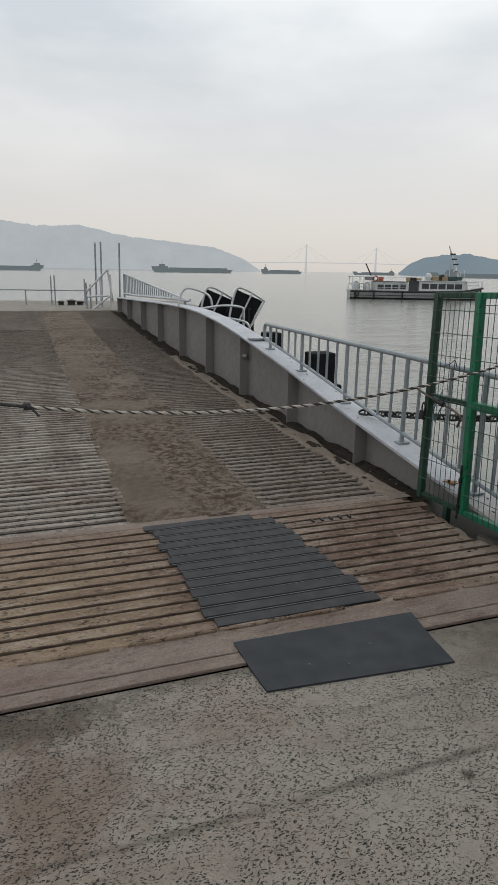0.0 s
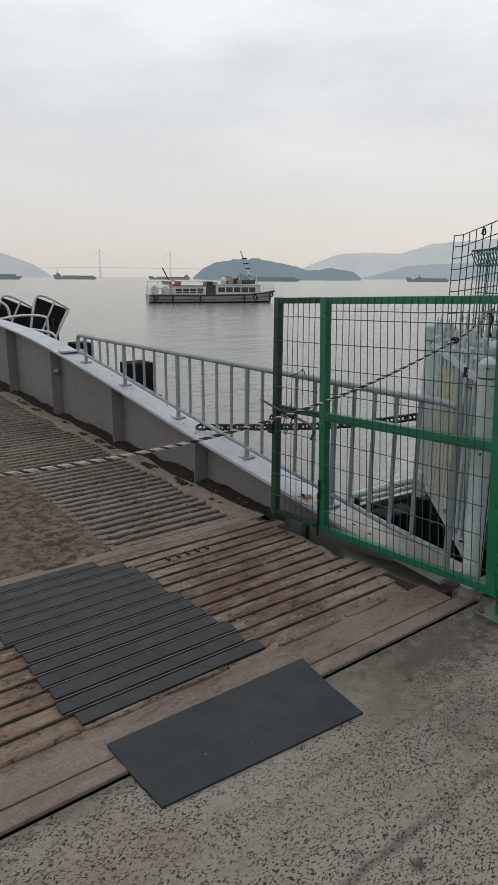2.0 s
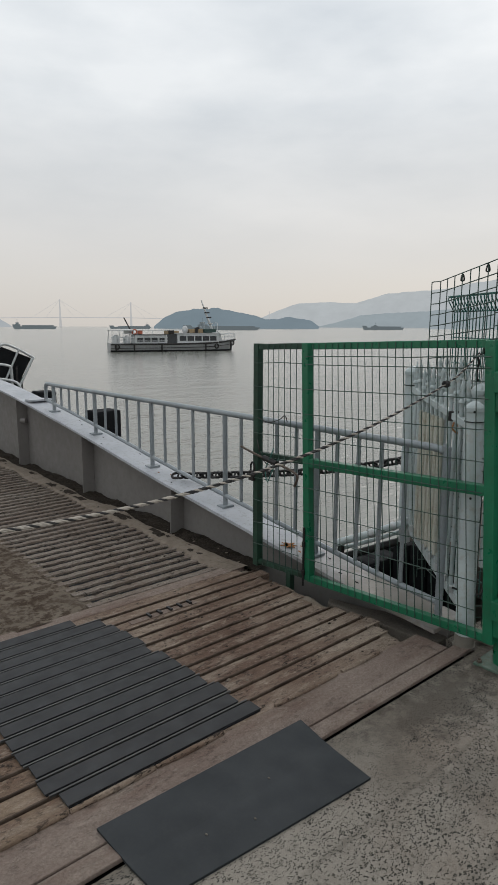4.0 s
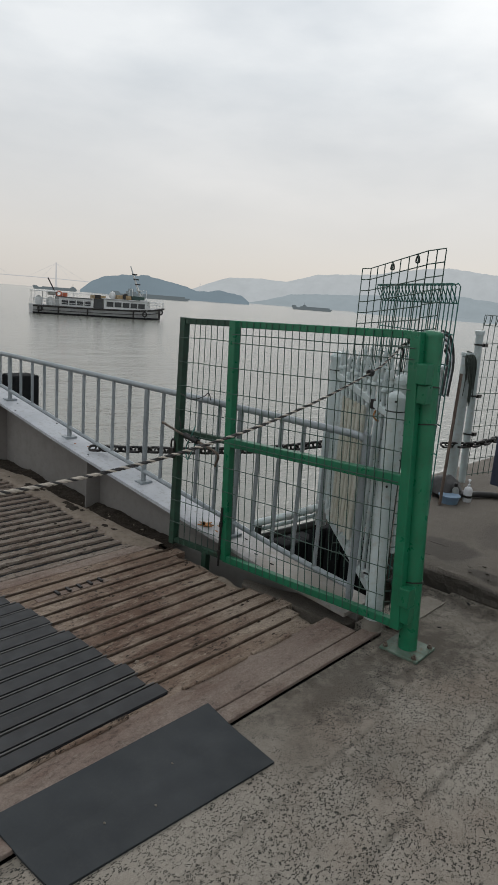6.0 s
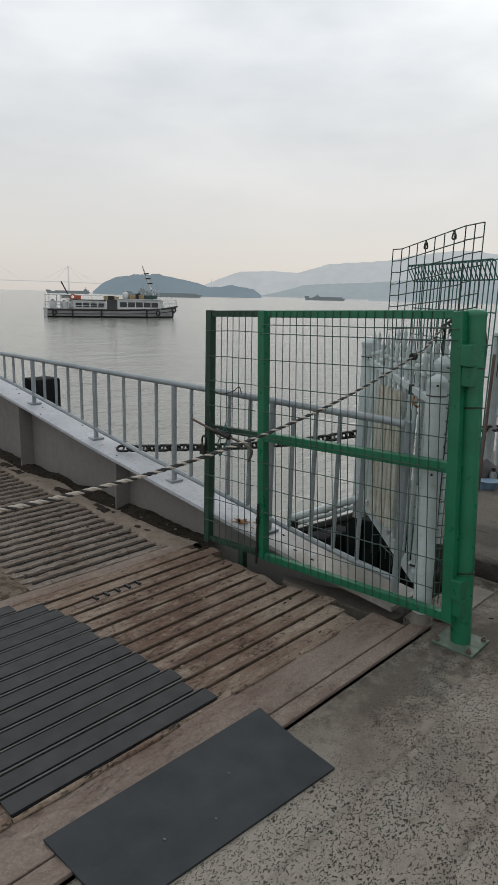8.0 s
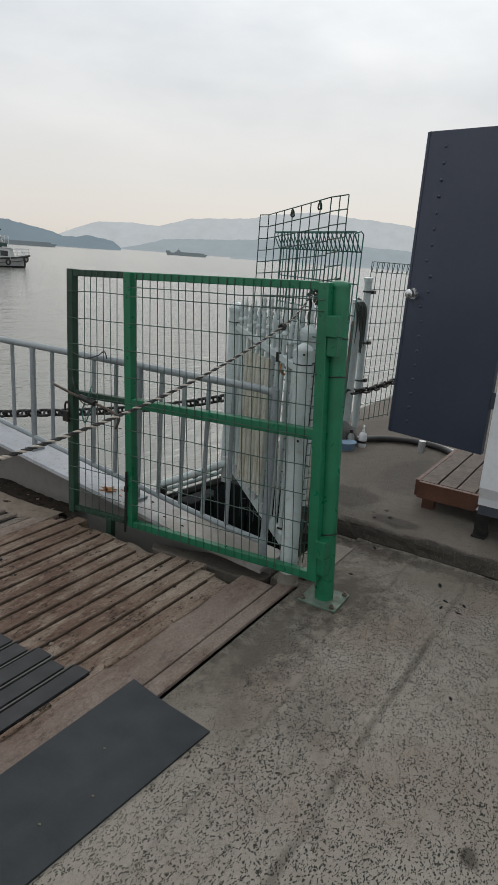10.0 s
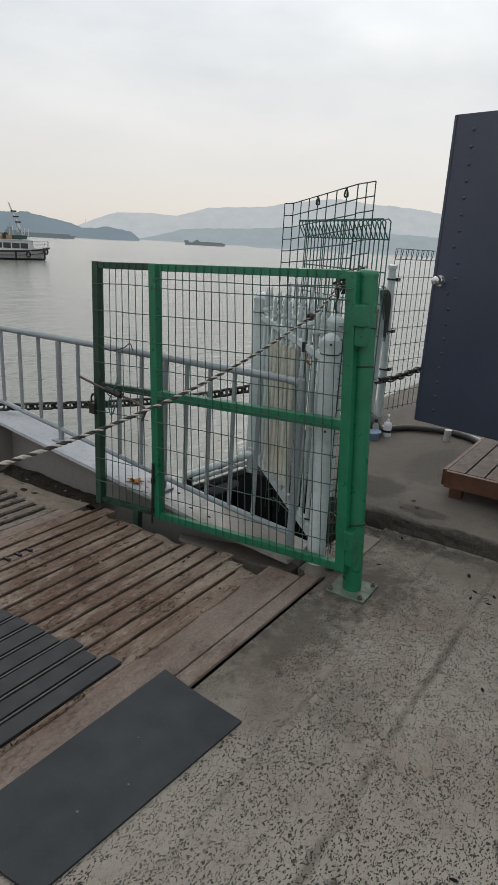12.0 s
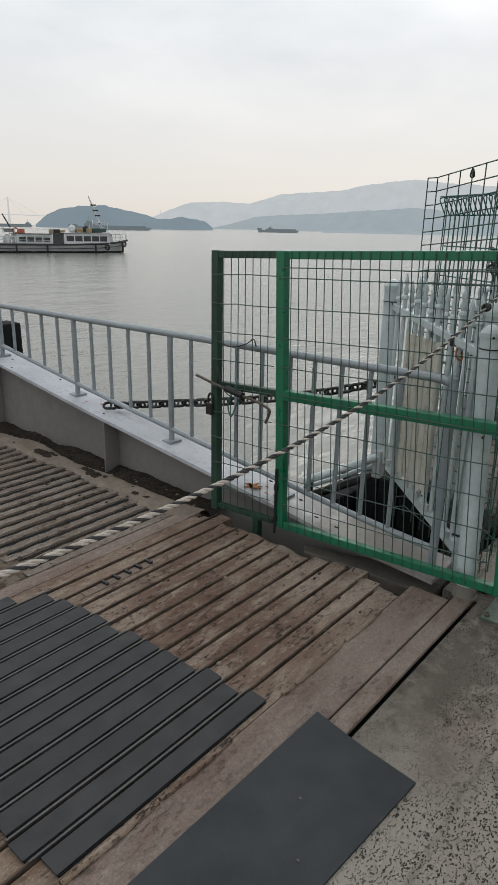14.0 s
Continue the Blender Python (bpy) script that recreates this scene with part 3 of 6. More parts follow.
def bar_mesh(x0, x1, seed):
    """A bar with a ragged outline, sunk between treads to paint the gap's shade."""
    r = random.Random(seed)
    k = 41
    s = Shape()
    for i in range(k):
        x = x0 + (x1 - x0) * i / (k - 1)
        a, b = 0.079 + r.uniform(-0.006, 0.003), 0.101 + r.uniform(-0.004, 0.006)
        z = 0.001 + r.uniform(-0.004, 0.004)
        s.v += [(x, a, -0.006), (x, a + 0.002, z), (x, b - 0.004, z - 0.001), (x, b, -0.006)]
    for i in range(k - 1):
        for j in range(3):
            q = 4 * i + j
            s.f.append((q, q + 1, q + 5, q + 4))
    return s


# added dark bars that fill the tread gaps with painted shade
bars_l = [bar_mesh(LEFT, 0.87, 140 + i).mesh("rib", GAPSHADE) for i in range(6)]
bars_r = [bar_mesh(1.79, 2.76 + 0.02 * (i % 4), 160 + i).mesh("rib", GAPSHADE) for i in range(6)]
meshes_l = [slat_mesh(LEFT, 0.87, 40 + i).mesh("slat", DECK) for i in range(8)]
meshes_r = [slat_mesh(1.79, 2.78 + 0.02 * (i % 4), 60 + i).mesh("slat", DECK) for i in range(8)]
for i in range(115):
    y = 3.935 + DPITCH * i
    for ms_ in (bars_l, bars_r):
        r = part("rib", dr.choice(ms_), GAPSHADE, deck)
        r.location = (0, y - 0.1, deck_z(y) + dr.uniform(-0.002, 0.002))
    for ms_ in (meshes_l, meshes_r):
        r = part("slat", dr.choice(ms_), DECK, deck)
        r.location = (0, y, deck_z(y) + dr.uniform(-0.002, 0.002))
rest = Shape()
for i in range(115, 153):
    y = 3.935 + DPITCH * i
    for x0, x1 in ((LEFT, 0.87), (1.79, 2.8)):
        rest.box((x0, y + 0.008, deck_z(y) - 0.006), (x1, y + 0.074, deck_z(y) + 0.012))
far_slats = tagged(part("far_slats", rest, DECK, deck), kind="stuff")
seam = part("cross_bar", Shape().box((LEFT, 3.84, -0.03), (2.86, 3.93, 0.004)), BAR, deck, bevel=0.004)
grit = part("grit_gutter", Shape().grid([2.76 + 0.02 * i for i in range(19)], [3.85 + 0.03 * i for i in range(512)], lambda x, y: (x, y, deck_z(y) + 0.014 - 0.04 * max(0.0, min(1.0, (x - 2.84) / 0.12)) + 0.03 * noise.noise((x * 7, y * 4, 2)) + 0.012 * noise.noise((x * 21, y * 19, 2)))), GRITSHADE, deck)
bank = part("mud_bank", Shape().grid([2.70 + 0.0125 * i for i in range(23)], [3.84 + 0.025 * i for i in range(300)], lambda x, y: (x, y, deck_z(y) + 0.022 - 0.10 * max(0.0, (x - 2.87 - 0.07 * noise.noise((0, y * 1.7, 8))) / 0.09) - 0.06 * max(0.0, (2.74 + 0.05 * noise.noise((3, y * 2.3, 8)) - x) / 0.06) + 0.008 * noise.noise((x * 9, y * 9, 4)) + 0.006 * noise.noise((x * 30, y * 30, 4)))), SAND, deck)
for heap in (grit, bank):
    heap.data.polygons.foreach_set("use_smooth", [True] * len(heap.data.polygons))
part("end_plate", Shape().box((LEFT, 19.32, 0.22), (3.2, 21.6, 0.40)), KERB, deck, "pale landing plate", bevel=0.01)

crumb_rng = random.Random(77)
lump_meshes = []
for k in range(4):
    lump = Shape().lathe((0, 0, 0), [(0.006, 0), (0.010, 0.002), (0.008, 0.005), (0.002, 0.007)], 7)
    lump.v = [(x * crumb_rng.uniform(0.6, 1.4), y * crumb_rng.uniform(0.6, 1.4), z) for x, y, z in lump.v]
    lump_meshes.append(lump.mesh("mud_crumb", GRITSHADE if k % 2 else SAND))
for i in range(110):
    x, y = crumb_rng.uniform(1.9, 2.8), crumb_rng.uniform(2.60, 5.6)
    if i % 3 == 0:
        x = crumb_rng.uniform(2.82, 2.96)
        y = crumb_rng.uniform(3.9, 6.0)
    crumb = part("mud_crumb", crumb_rng.choice(lump_meshes), SAND, apron if y < 3.83 else deck)
    s0 = crumb_rng.uniform(0.35, 0.9)
    crumb.location, crumb.scale = (x, y, (0.003 if y < 3.83 else deck_z(y) + 0.014)), (s0 * 1.4, s0, s0)

# ---- girder ----
TOPS = [(2.45, 0.03), (3.0, 0.10), (3.84, 0.21), (4.9, 0.34), (5.66, 0.445), (6.18, 0.535), (7.1, 0.655), (8.65, 0.845), (9.8, 0.93), (10.9, 0.965), (12.8, 0.94), (15.3, 0.875), (20.1, 0.745)]


def top_z(y):
    return float(np.interp(y, [a for a, _ in TOPS], [b for _, b in TOPS]))


sm = [2.45 + 0.2 * i for i in range(86)]
tz = [sum(top_z(y + d) for d in (-0.6, -0.3, 0, 0.3, 0.6)) / 5 for y in sm]


def flange_z(y):
    return float(np.interp(y, sm, tz))


girder = thing("ramp_girder", (3.04, 3, -0.8), "grey painted curved steel side girder with stiffeners", "girder")
web = Shape()
web.prism([(y, flange_z(y) - 0.012) for y in sm] + [(19.45, -0.6), (2.45, -0.6)], 3.10, 3.12, "x")
part("web", web, GIRDER, girder)
fl = Shape()
n = len(sm)
for y in sm:
    for x, dz in ((2.968, 0), (3.24, 0), (3.24, -0.022), (2.968, -0.022)):
        fl.v.append((x, y, flange_z(y) + dz))
for i in range(n - 1):
    for k in range(4):
        a, b = 4 * i + k, 4 * i + (k + 1) % 4
        fl.f.append((a, b, b + 4, a + 4))
fl.f += [(3, 2, 1, 0), (4 * n - 4, 4 * n - 3, 4 * n - 2, 4 * n - 1)]
part("top_flange", fl, FLANGE, girder, "pale grey top flange")
for y in (4.89, 6.43, 8.08, 9.76, 11.55, 13.48, 15.47, 17.5, 19.3):
    part("stiffener", Shape().box((2.975, y - 0.008, deck_z(y) - 0.12), (3.098, y + 0.008, flange_z(y) - 0.024)), GIRDER, girder)
part("bolt", Shape().tube([(3.02, 8.07, 0.50), (3.06, 8.02, 0.50)], 0.03, 12), GIRDER, girder)
fr_rng = random.Random(12)
for i in range(15):
    y = fr_rng.uniform(3.0, 7.4)
    x = fr_rng.uniform(2.99, 3.21)
    spot = [(x + fr_rng.uniform(0.003, 0.009) * math.cos(a), y + fr_rng.uniform(0.006, 0.018) * math.sin(a)) for a in [2 * math.pi * j / 8 for j in range(8)]]
    fleck = Shape()
    fleck.v = [(fx, fy, flange_z(fy) + dz) for dz in (-0.002, 0.0025) for fx, fy in spot]
    fleck.f = [tuple(range(7, -1, -1)), tuple(range(8, 16))] + [(j, (j + 1) % 8, 8 + (j + 1) % 8, 8 + j) for j in range(8)]
    part("dirt_fleck", fleck, SHADE if i % 3 else RUST, girder)
part("flat_lug", Shape().box((3.0, 7.72, 0), (3.26, 7.86, 0.018), None, (0, 0, flange_z(7.8) + 0.012)), FLANGE, girder)

# ---- railing on the girder ----
RX = 3.10
railing = thing("railing", (RX, 5, 0.4), "grey painted steel railing with upright pickets", "railing")


def rail_top(y):
    return 0.968 - 0.002 * (y - 5)


def rail_low(y):
    return flange_z(y) + 0.085


part("top_rail", Shape().tube(curve_pts([(RX, 7.5, rail_low(7.5)), (RX, 7.5, rail_top(7.5) - 0.05), (RX, 7.46, rail_top(7.46)), (RX, 7.3, rail_top(7.3))], 4) + [(RX, y, rail_top(y)) for y in (6, 5, 4, 3)] + curve_pts([(RX, 2.60, rail_top(2.6)), (RX, 2.535, rail_top(2.6) - 0.012), (RX, 2.515, rail_top(2.6) - 0.06), (RX, 2.515, flange_z(2.5) + 0.01)], 4), 0.021, 10), RAIL, railing)
part("bottom_rail", Shape().tube([(RX, y, rail_low(y)) for y in [7.5 - 0.25 * i for i in range(20)]] + [(RX, 2.515, rail_low(2.515))], 0.017, 8), RAIL, railing)
for k, y in enumerate((7.3, 6.36, 5.34, 4.34, 3.42)):
    part("post", Shape().tube([(RX, y, flange_z(y)), (RX, y, rail_top(y) - 0.01)], 0.019, 8), RAIL, railing)
    part("foot_plate", Shape().box((RX - 0.05, y - 0.04, flange_z(y) - 0.004), (RX + 0.05, y + 0.04, flange_z(y) + 0.012)), RAIL, railing)
posts = (7.3, 6.36, 5.34, 4.34, 3.42, 2.60)
for a, b in zip(posts, posts[1:]):
    for i in range(1, 5):
        y = a + (b - a) * i / 5
        part("picket", Shape().tube([(RX, y, rail_low(y)), (RX, y, rail_top(y))], 0.0125, 6), RAIL, railing)

# ---- green gate ----
GX = 2.935


def gate_top(y):
    return 1.462 + (3.80 - y) * 0.033


def gate_bot(y):
    return 0.052 + (3.80 - y) * 0.056


def gate_mid(y):
    return 0.775 + (3.80 - y) * 0.045


gate = thing("mesh_gate", (GX, 3, 0.05), "green painted welded-mesh steel gate, closed beside the ramp", "gate")


def bar(parent, name, a, b, w, mat, d=None, label=""):
    """A square tube between two places of the gate plane."""
    d = d or w
    a, b = Vector(a), Vector(b)
    u = (b - a).normalized()
    s = Vector((1, 0, 0))
    t = u.cross(s).normalized()
    sh = Shape()
    for p in (a, b):
        for i, j in ((-1, -1), (1, -1), (1, 1), (-1, 1)):
            sh.v.append(tuple(p + s * (i * d / 2) + t * (j * w / 2)))
    sh.f = [(3, 2, 1, 0), (4, 5, 6, 7), (0, 1, 5, 4), (1, 2, 6, 5), (2, 3, 7, 6), (3, 0, 4, 7)]
    return part(name, sh, mat, parent, label, bevel=0.004)


Y0, Y1, Y2 = 3.79, 3.337, 2.170
bar(gate, "stile", (GX, Y0, gate_bot(Y0) - 0.03), (GX, Y0, gate_top(Y0) + 0.02), 0.045, OLDGREEN, label="dark weathered stile")
bar(gate, "stile", (GX - 0.004, Y1 - 0.03, gate_bot(Y1) - 0.01), (GX - 0.004, Y1 + 0.022, gate_top(Y1) + 0.017), 0.048, GREEN)
bar(gate, "stile", (GX, Y2 - 0.04, gate_bot(Y2) - 0.02), (GX, Y2 + 0.05, gate_top(Y2) + 0.015), 0.05, GREEN)
bar(gate, "top_bar", (GX, Y0 - 0.0235, gate_top(Y0)), (GX, Y1 + 0.0255, gate_top(Y1)), 0.036, OLDGREEN)
bar(gate, "top_bar", (GX, Y1 - 0.0255, gate_top(Y1)), (GX, Y2 + 0.072, gate_top(Y2)), 0.038, GREEN)
bar(gate, "middle_bar", (GX, Y0 - 0.0235, gate_mid(Y0)), (GX, Y1 + 0.0255, gate_mid(Y1)), 0.036, OLDGREEN)
bar(gate, "middle_bar", (GX, Y1 - 0.0255, gate_mid(Y1)), (GX, Y2 + 0.03, gate_mid(Y2)), 0.05, GREEN)
bar(gate, "bottom_bar", (GX, Y0 - 0.0235, gate_bot(Y0)), (GX, Y1 + 0.0255, gate_bot(Y1)), 0.03, OLDGREEN)
bar(gate, "bottom_bar", (GX, Y1 - 0.0255, gate_bot(Y1)), (GX, Y2 - 0.012, gate_bot(Y2)), 0.04, GREEN)
bar(gate, "drop_foot", (GX, Y1 + 0.14, -0.09), (GX, Y1 + 0.14, gate_bot(Y1) - 0.01), 0.04, OLDGREEN)
rw = random.Random(7)
for a, b, m in ((Y0 - 0.02, Y1 + 0.02, WIRE), (Y1 - 0.02, Y2 + 0.02, WIRE)):
    k = int(round((a - b) / 0.05))
    for i in range(1, k):
        y = a + (b - a) * i / k
        o = rw.uniform(-0.004, 0.004)
        ln = 0.05 * min(1.0, max(0.0, (3.8 - y) / 1.0))
        part("wire", Shape().tube([(GX - 0.0235, y + o - ln, gate_bot(y) - 0.012), (GX - 0.028, y + rw.uniform(-0.005, 0.005), gate_mid(y)), (GX - 0.0225, y - o + ln, gate_top(y) + 0.014)], 0.0024, 5), m, gate)
    zs = [0.06, 0.11, 0.25, 0.4, 0.55, 0.7, 0.85, 1.0, 1.15, 1.3] if b < 3 else [0.1, 0.25, 0.4, 0.55, 0.7, 0.85, 1.0, 1.15, 1.3]
    for z in zs:
        f = lambda y: gate_top(y) - z * (gate_top(y) - gate_bot(y)) / 1.43
        part("wire", Shape().tube([(GX - 0.0315, y, f(y) + rw.uniform(-0.003, 0.003)) for y in [a + 0.03 + (b - a - 0.015) * i / 5 for i in range(6)]], 0.0026, 5), m, gate)

post = thing("gate_post", (3.0, 2.12, 0), "green painted round steel gate post bolted to the quay", "post")
PX, PY, LEANY = 3.0, 2.090, 0.06
part("tube", Shape().tube([(PX, PY, 0.012), (PX, PY + LEANY * 1.5, 1.512)], 0.046, 24), GREEN, post)
part("cap", Shape().lathe((PX, PY + LEANY * 1.512, 1.512), [(0.049, 0), (0.049, 0.010), (0.044, 0.020), (0.030, 0.028), (0.0, 0.031)], 24), GREEN, post)
part("foot_plate", Shape().box((-0.1, -0.1, 0.0), (0.1, 0.1, 0.012), Matrix.Rotation(radians(2), 3, "Z"), (PX, PY, 0.001)), PLATEGREEN, post, bevel=0.003)
for i in (-1, 1):
    for j in (-1, 1):
        part("anchor_bolt", Shape().lathe((PX + 0.078 * i, PY + 0.078 * j, 0.012), [(0.013, 0), (0.013, 0.012), (0.007, 0.013), (0.007, 0.022)], 6), RIBS, post)
for z in (0.25, 1.30):
    part("hinge", Shape().box((-0.100, -0.034, 0.002), (-0.034, 0.018, 0.095), None, (PX, PY + LEANY * z, z)), GREEN, post, bevel=0.005)
    part("hinge", Shape().box((-0.084, -0.038, -0.085), (-0.026, 0.012, 0.0), None, (PX, PY + LEANY * z, z)), GREEN, post, bevel=0.005)
for z in (0.36, 1.12, 1.29):
    part("wire_tie", Shape().tube([(PX + 0.049 * math.cos(a / 12 * 2 * math.pi), PY + LEANY * z + 0.049 * math.sin(a / 12 * 2 * math.pi), z + 0.004 * math.sin(a)) for a in range(12)], 0.0035, 5, True), BLACK, post)

# ---- rubber mats ----
mat1 = thing("rubber_mat", (1.48, 2.2, 0), "dark grey rubber mat laid over the quay joint", "mat")


def mat_height(x, y):
    return 0.010 + 0.020 * min(1.0, max(0.0, (y - 2.22) / 0.2))


ms = Shape()
c00, c10, c01, c11 = (1.068, 2.063), (1.90, 2.0), (1.04, 2.40), (1.935, 2.385)
top, N, Mv = [], 13, 7
for layer in (0.0, -0.009):
    ms.grid([i / (N - 1) for i in range(N)], [j / (Mv - 1) for j in range(Mv)], lambda u, v: (lambda p: (p[0], p[1], mat_height(*p) + layer))(lerp(lerp(c00, c10, u), lerp(c01, c11, u), v)))
rim = [i for i in range(N)] + [N * j + N - 1 for j in range(1, Mv)] + [N * (Mv - 1) + i for i in range(N - 2, -1, -1)] + [N * j for j in range(Mv - 2, 0, -1)]
for a, b in zip(rim, rim[1:] + rim[:1]):
    ms.f.append((a, b, b + N * Mv, a + N * Mv))
part("sheet", ms, RUBBER, mat1)
strips = thing("rubber_strip_mat", (1.4, 3.2, 0.01), "dark rubber strips laid between the ribs", "mat")
for i in range(13):
    y0 = 2.647 + APITCH * (i - 1) + 0.0118 + rw.uniform(0.0, 0.001)
    x0 = 1.005 - 0.006 * i + rw.uniform(-0.02, 0.02)
    x1 = 1.865 - 0.010 * i + rw.uniform(-0.02, 0.015)
    if i == 12:
        x0, x1 = 0.90, 1.62
    wd = 0.0705 + rw.uniform(0, 0.002)
    tilt = rw.uniform(0.0, 0.003)
    k = rw.uniform(-0.001, 0.001)
    s = Shape()
    for dz in (0.0, 0.007):
        for x, y, h in ((x0, y0, 0.0), (x1, y0 + k, 0.0), (x1, y0 + wd + k, tilt), (x0, y0 + wd, tilt)):
            s.v.append((x, y, 0.0098 + h + dz))
    s.f = [(3, 2, 1, 0), (4, 5, 6, 7), (0, 1, 5, 4), (1, 2, 6, 5), (2, 3, 7, 6), (3, 0, 4, 7)]
    part("strip", s, STRIPRUBBER, strips, bevel=0.0015)
    # black sheet added below each strip to paint shade along its edges
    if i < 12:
        part("strip_gap_shade", Shape().box((x0 + 0.004, y0 - 0.0035, 0.0045), (x1 - 0.004, y0 + wd + 0.0045, 0.0095)), SHADE, strips, "added black sheet that darkens the gaps beside the strip")

# ---- barrier rope ----
rope = thing("barrier_rope", (1.5, 2.243, 1.1), "twisted black and white barrier rope strung across the ramp", "rope")


def rope_at(x):
    s = x - 3.015
    return Vector((x, 2.243 + 0.06 * max(0.0, (x - 2.7) / 0.3), 0.0985 * s * s + 0.394 * s + 1.492))


for k in range(3):
    pts, gs = [], []
    for i in range(620):
        x = -0.6 + 3.56 * i / 619
        a = 2 * math.pi * (x / 0.047 + k / 3)
        p = rope_at(x)
        g = 0.9 - 0.24 * min(1.0, max(0.0, (x - 1.9) / 0.7))
        gs.append(0.0035 * g)
        pts.append(p + g * Vector((0, 0.0034 * math.cos(a), 0.0034 * math.sin(a))))
    cut = 150
    if k != 2:
        part("strand", Shape().tube(pts[:cut + 1], gs[:cut + 1], 6), ROPEK, rope, "black strand")
        pts, gs = pts[cut:], gs[cut:]
    if k == 1:
        part("strand", Shape().tube(pts[:330 - cut], gs[:330 - cut], 6), ROPEW, rope, "off-white strand")
        part("strand", Shape().tube(pts[329 - cut:], gs[329 - cut:], 6), ROPEK, rope, "black strand")
    else:
        part("strand", Shape().tube(pts, gs, 6), ROPEK if k else ROPEW, rope, "black strand" if k else "off-white strand")

kn = [rope_at(0.26) + 0.009 * Vector((0.9 * math.sin(t * 2.1), math.cos(t * 3.0), math.sin(t * 3.0))) for t in [i * 0.22 for i in range(30)]]
part("knot", Shape().tube(kn, 0.0045, 6), ROPEK, rope, "black knot")
part("loose_end", Shape().tube(curve_pts([rope_at(0.27), rope_at(0.29) + Vector((0, -0.01, -0.02)), rope_at(0.29) + Vector((0.005, -0.01, -0.028))], 5), 0.004, 6), ROPEK, rope, "black loose end")
kt = [rope_at(2.62) + 0.011 * Vector((0.9 * math.sin(t * 2.1), math.cos(t * 3.0), math.sin(t * 3.0))) for t in [i * 0.22 for i in range(26)]]
part("knot", Shape().tube(kt, 0.0045, 6), ROPEK, rope, "black knot")
part("tail", Shape().tube(curve_pts([rope_at(2.93), rope_at(2.93) + Vector((0.02, 0.0, -0.03)), rope_at(2.95) + Vector((0.01, 0.01, -0.09)), rope_at(2.96) + Vector((0.02, 0.01, -0.13))], 6), 0.005, 6), ROPEK, rope, "black loose end")

# ---- chain behind the gate ----
def stadium(length, width, k=5):
    pts, r, h = [], width / 2, (length - width) / 2
    for s, c in ((0, h), (1, -h)):
        for i in range(k + 1):
            a = -math.pi / 2 + math.pi * i / k + math.pi * s
            pts.append((c + r * math.cos(a), r * math.sin(a), 0))
    return pts


link_mesh = Shape().tube(stadium(0.105, 0.052), 0.0105, 7, True).tube([(0, -0.02, 0), (0, 0.02, 0)], 0.008, 6).mesh("link", BLACK)


def chain(path, label, at):
    ob = thing("anchor_chain", at, label, "chain")
    pts = curve_pts(path, 40)
    run, k, left = 0.0, 0, 0.0
    for a, b in zip(pts, pts[1:]):
        d = (b - a).length
        while left < d:
            p = a.lerp(b, left / d)
            u = (b - a).normalized()
            q = u.to_track_quat("X", "Z").to_matrix().to_4x4()
            l = part("link", link_mesh, BLACK, ob)
            l.matrix_basis = Matrix.Translation(p) @ q @ Matrix.Rotation(radians(90 * (k % 2) + 35), 4, "X")
            k += 1
            left += 0.082
        left -= d
    return ob


chain([(3.11, 4.97, 0.39), (3.16, 4.90, 0.395), (3.34, 4.6, 0.43), (3.58, 4.15, 0.49), (3.85, 3.7, 0.575), (4.15, 3.25, 0.70)], "heavy black steel chain hanging behind the gate", (3.1, 4.9, 0.36))
chain([(5.60, 3.25, 0.50), (5.9, 3.12, 0.50), (6.3, 3.05, 0.53), (6.8, 2.95, 0.58)], "heavy black steel chain across the mesh panel", (6.1, 3.2, 0.5))

# ---- latch, hook and wires on the gate ----
latch = thing("gate_latch", (GX - 0.04, 3.6, 0.75), "rusty bent bar latch with wire ties on the gate", "latch")
part("bar", Shape().tube(curve_pts([(GX - 0.05, 3.90, 0.815), (GX - 0.05, 3.70, 0.775), (GX - 0.045, 3.50, 0.745), (GX - 0.05, 3.40, 0.725), (GX - 0.05, 3.375, 0.70), (GX - 0.05, 3.40, 0.64)], 5), 0.0075, 7), RIBS, latch)
part("sleeve", Shape().tube([(GX - 0.05, 3.68, 0.775), (GX - 0.05, 3.56, 0.755)], 0.017, 10), BLACK, latch)
part("tie", Shape().tube(curve_pts([(GX - 0.02, 3.62, 0.84), (GX - 0.06, 3.60, 0.80), (GX - 0.05, 3.66, 0.70), (GX - 0.06, 3.63, 0.63), (GX - 0.05, 3.60, 0.70), (GX - 0.03, 3.57, 0.78)], 6), 0.004, 5), TEAL, latch)
part("tie", Shape().tube(curve_pts([(GX, 3.80, 0.90), (GX - 0.04, 3.74, 0.84), (GX - 0.04, 3.70, 0.76), (GX - 0.03, 3.64, 0.73), (GX - 0.05, 3.55, 0.79)], 6), 0.003, 5), BLACK, latch)
part("tie", Shape().tube(curve_pts([(GX - 0.02, 3.78, 1.02), (GX - 0.03, 3.66, 1.0), (GX - 0.04, 3.55, 1.03), (GX - 0.04, 3.50, 1.06), (GX - 0.03, 3.49, 1.02)], 6), 0.003, 5), BLACK, latch)
lock = thing("padlock", (GX, 3.80, 0.62), "dark weathered padlock hanging from the gate stile", "padlock")
part("body", Shape().box((GX - 0.044, 3.79, 0.60), (GX - 0.012, 3.835, 0.665)), BLACK, lock, bevel=0.005)
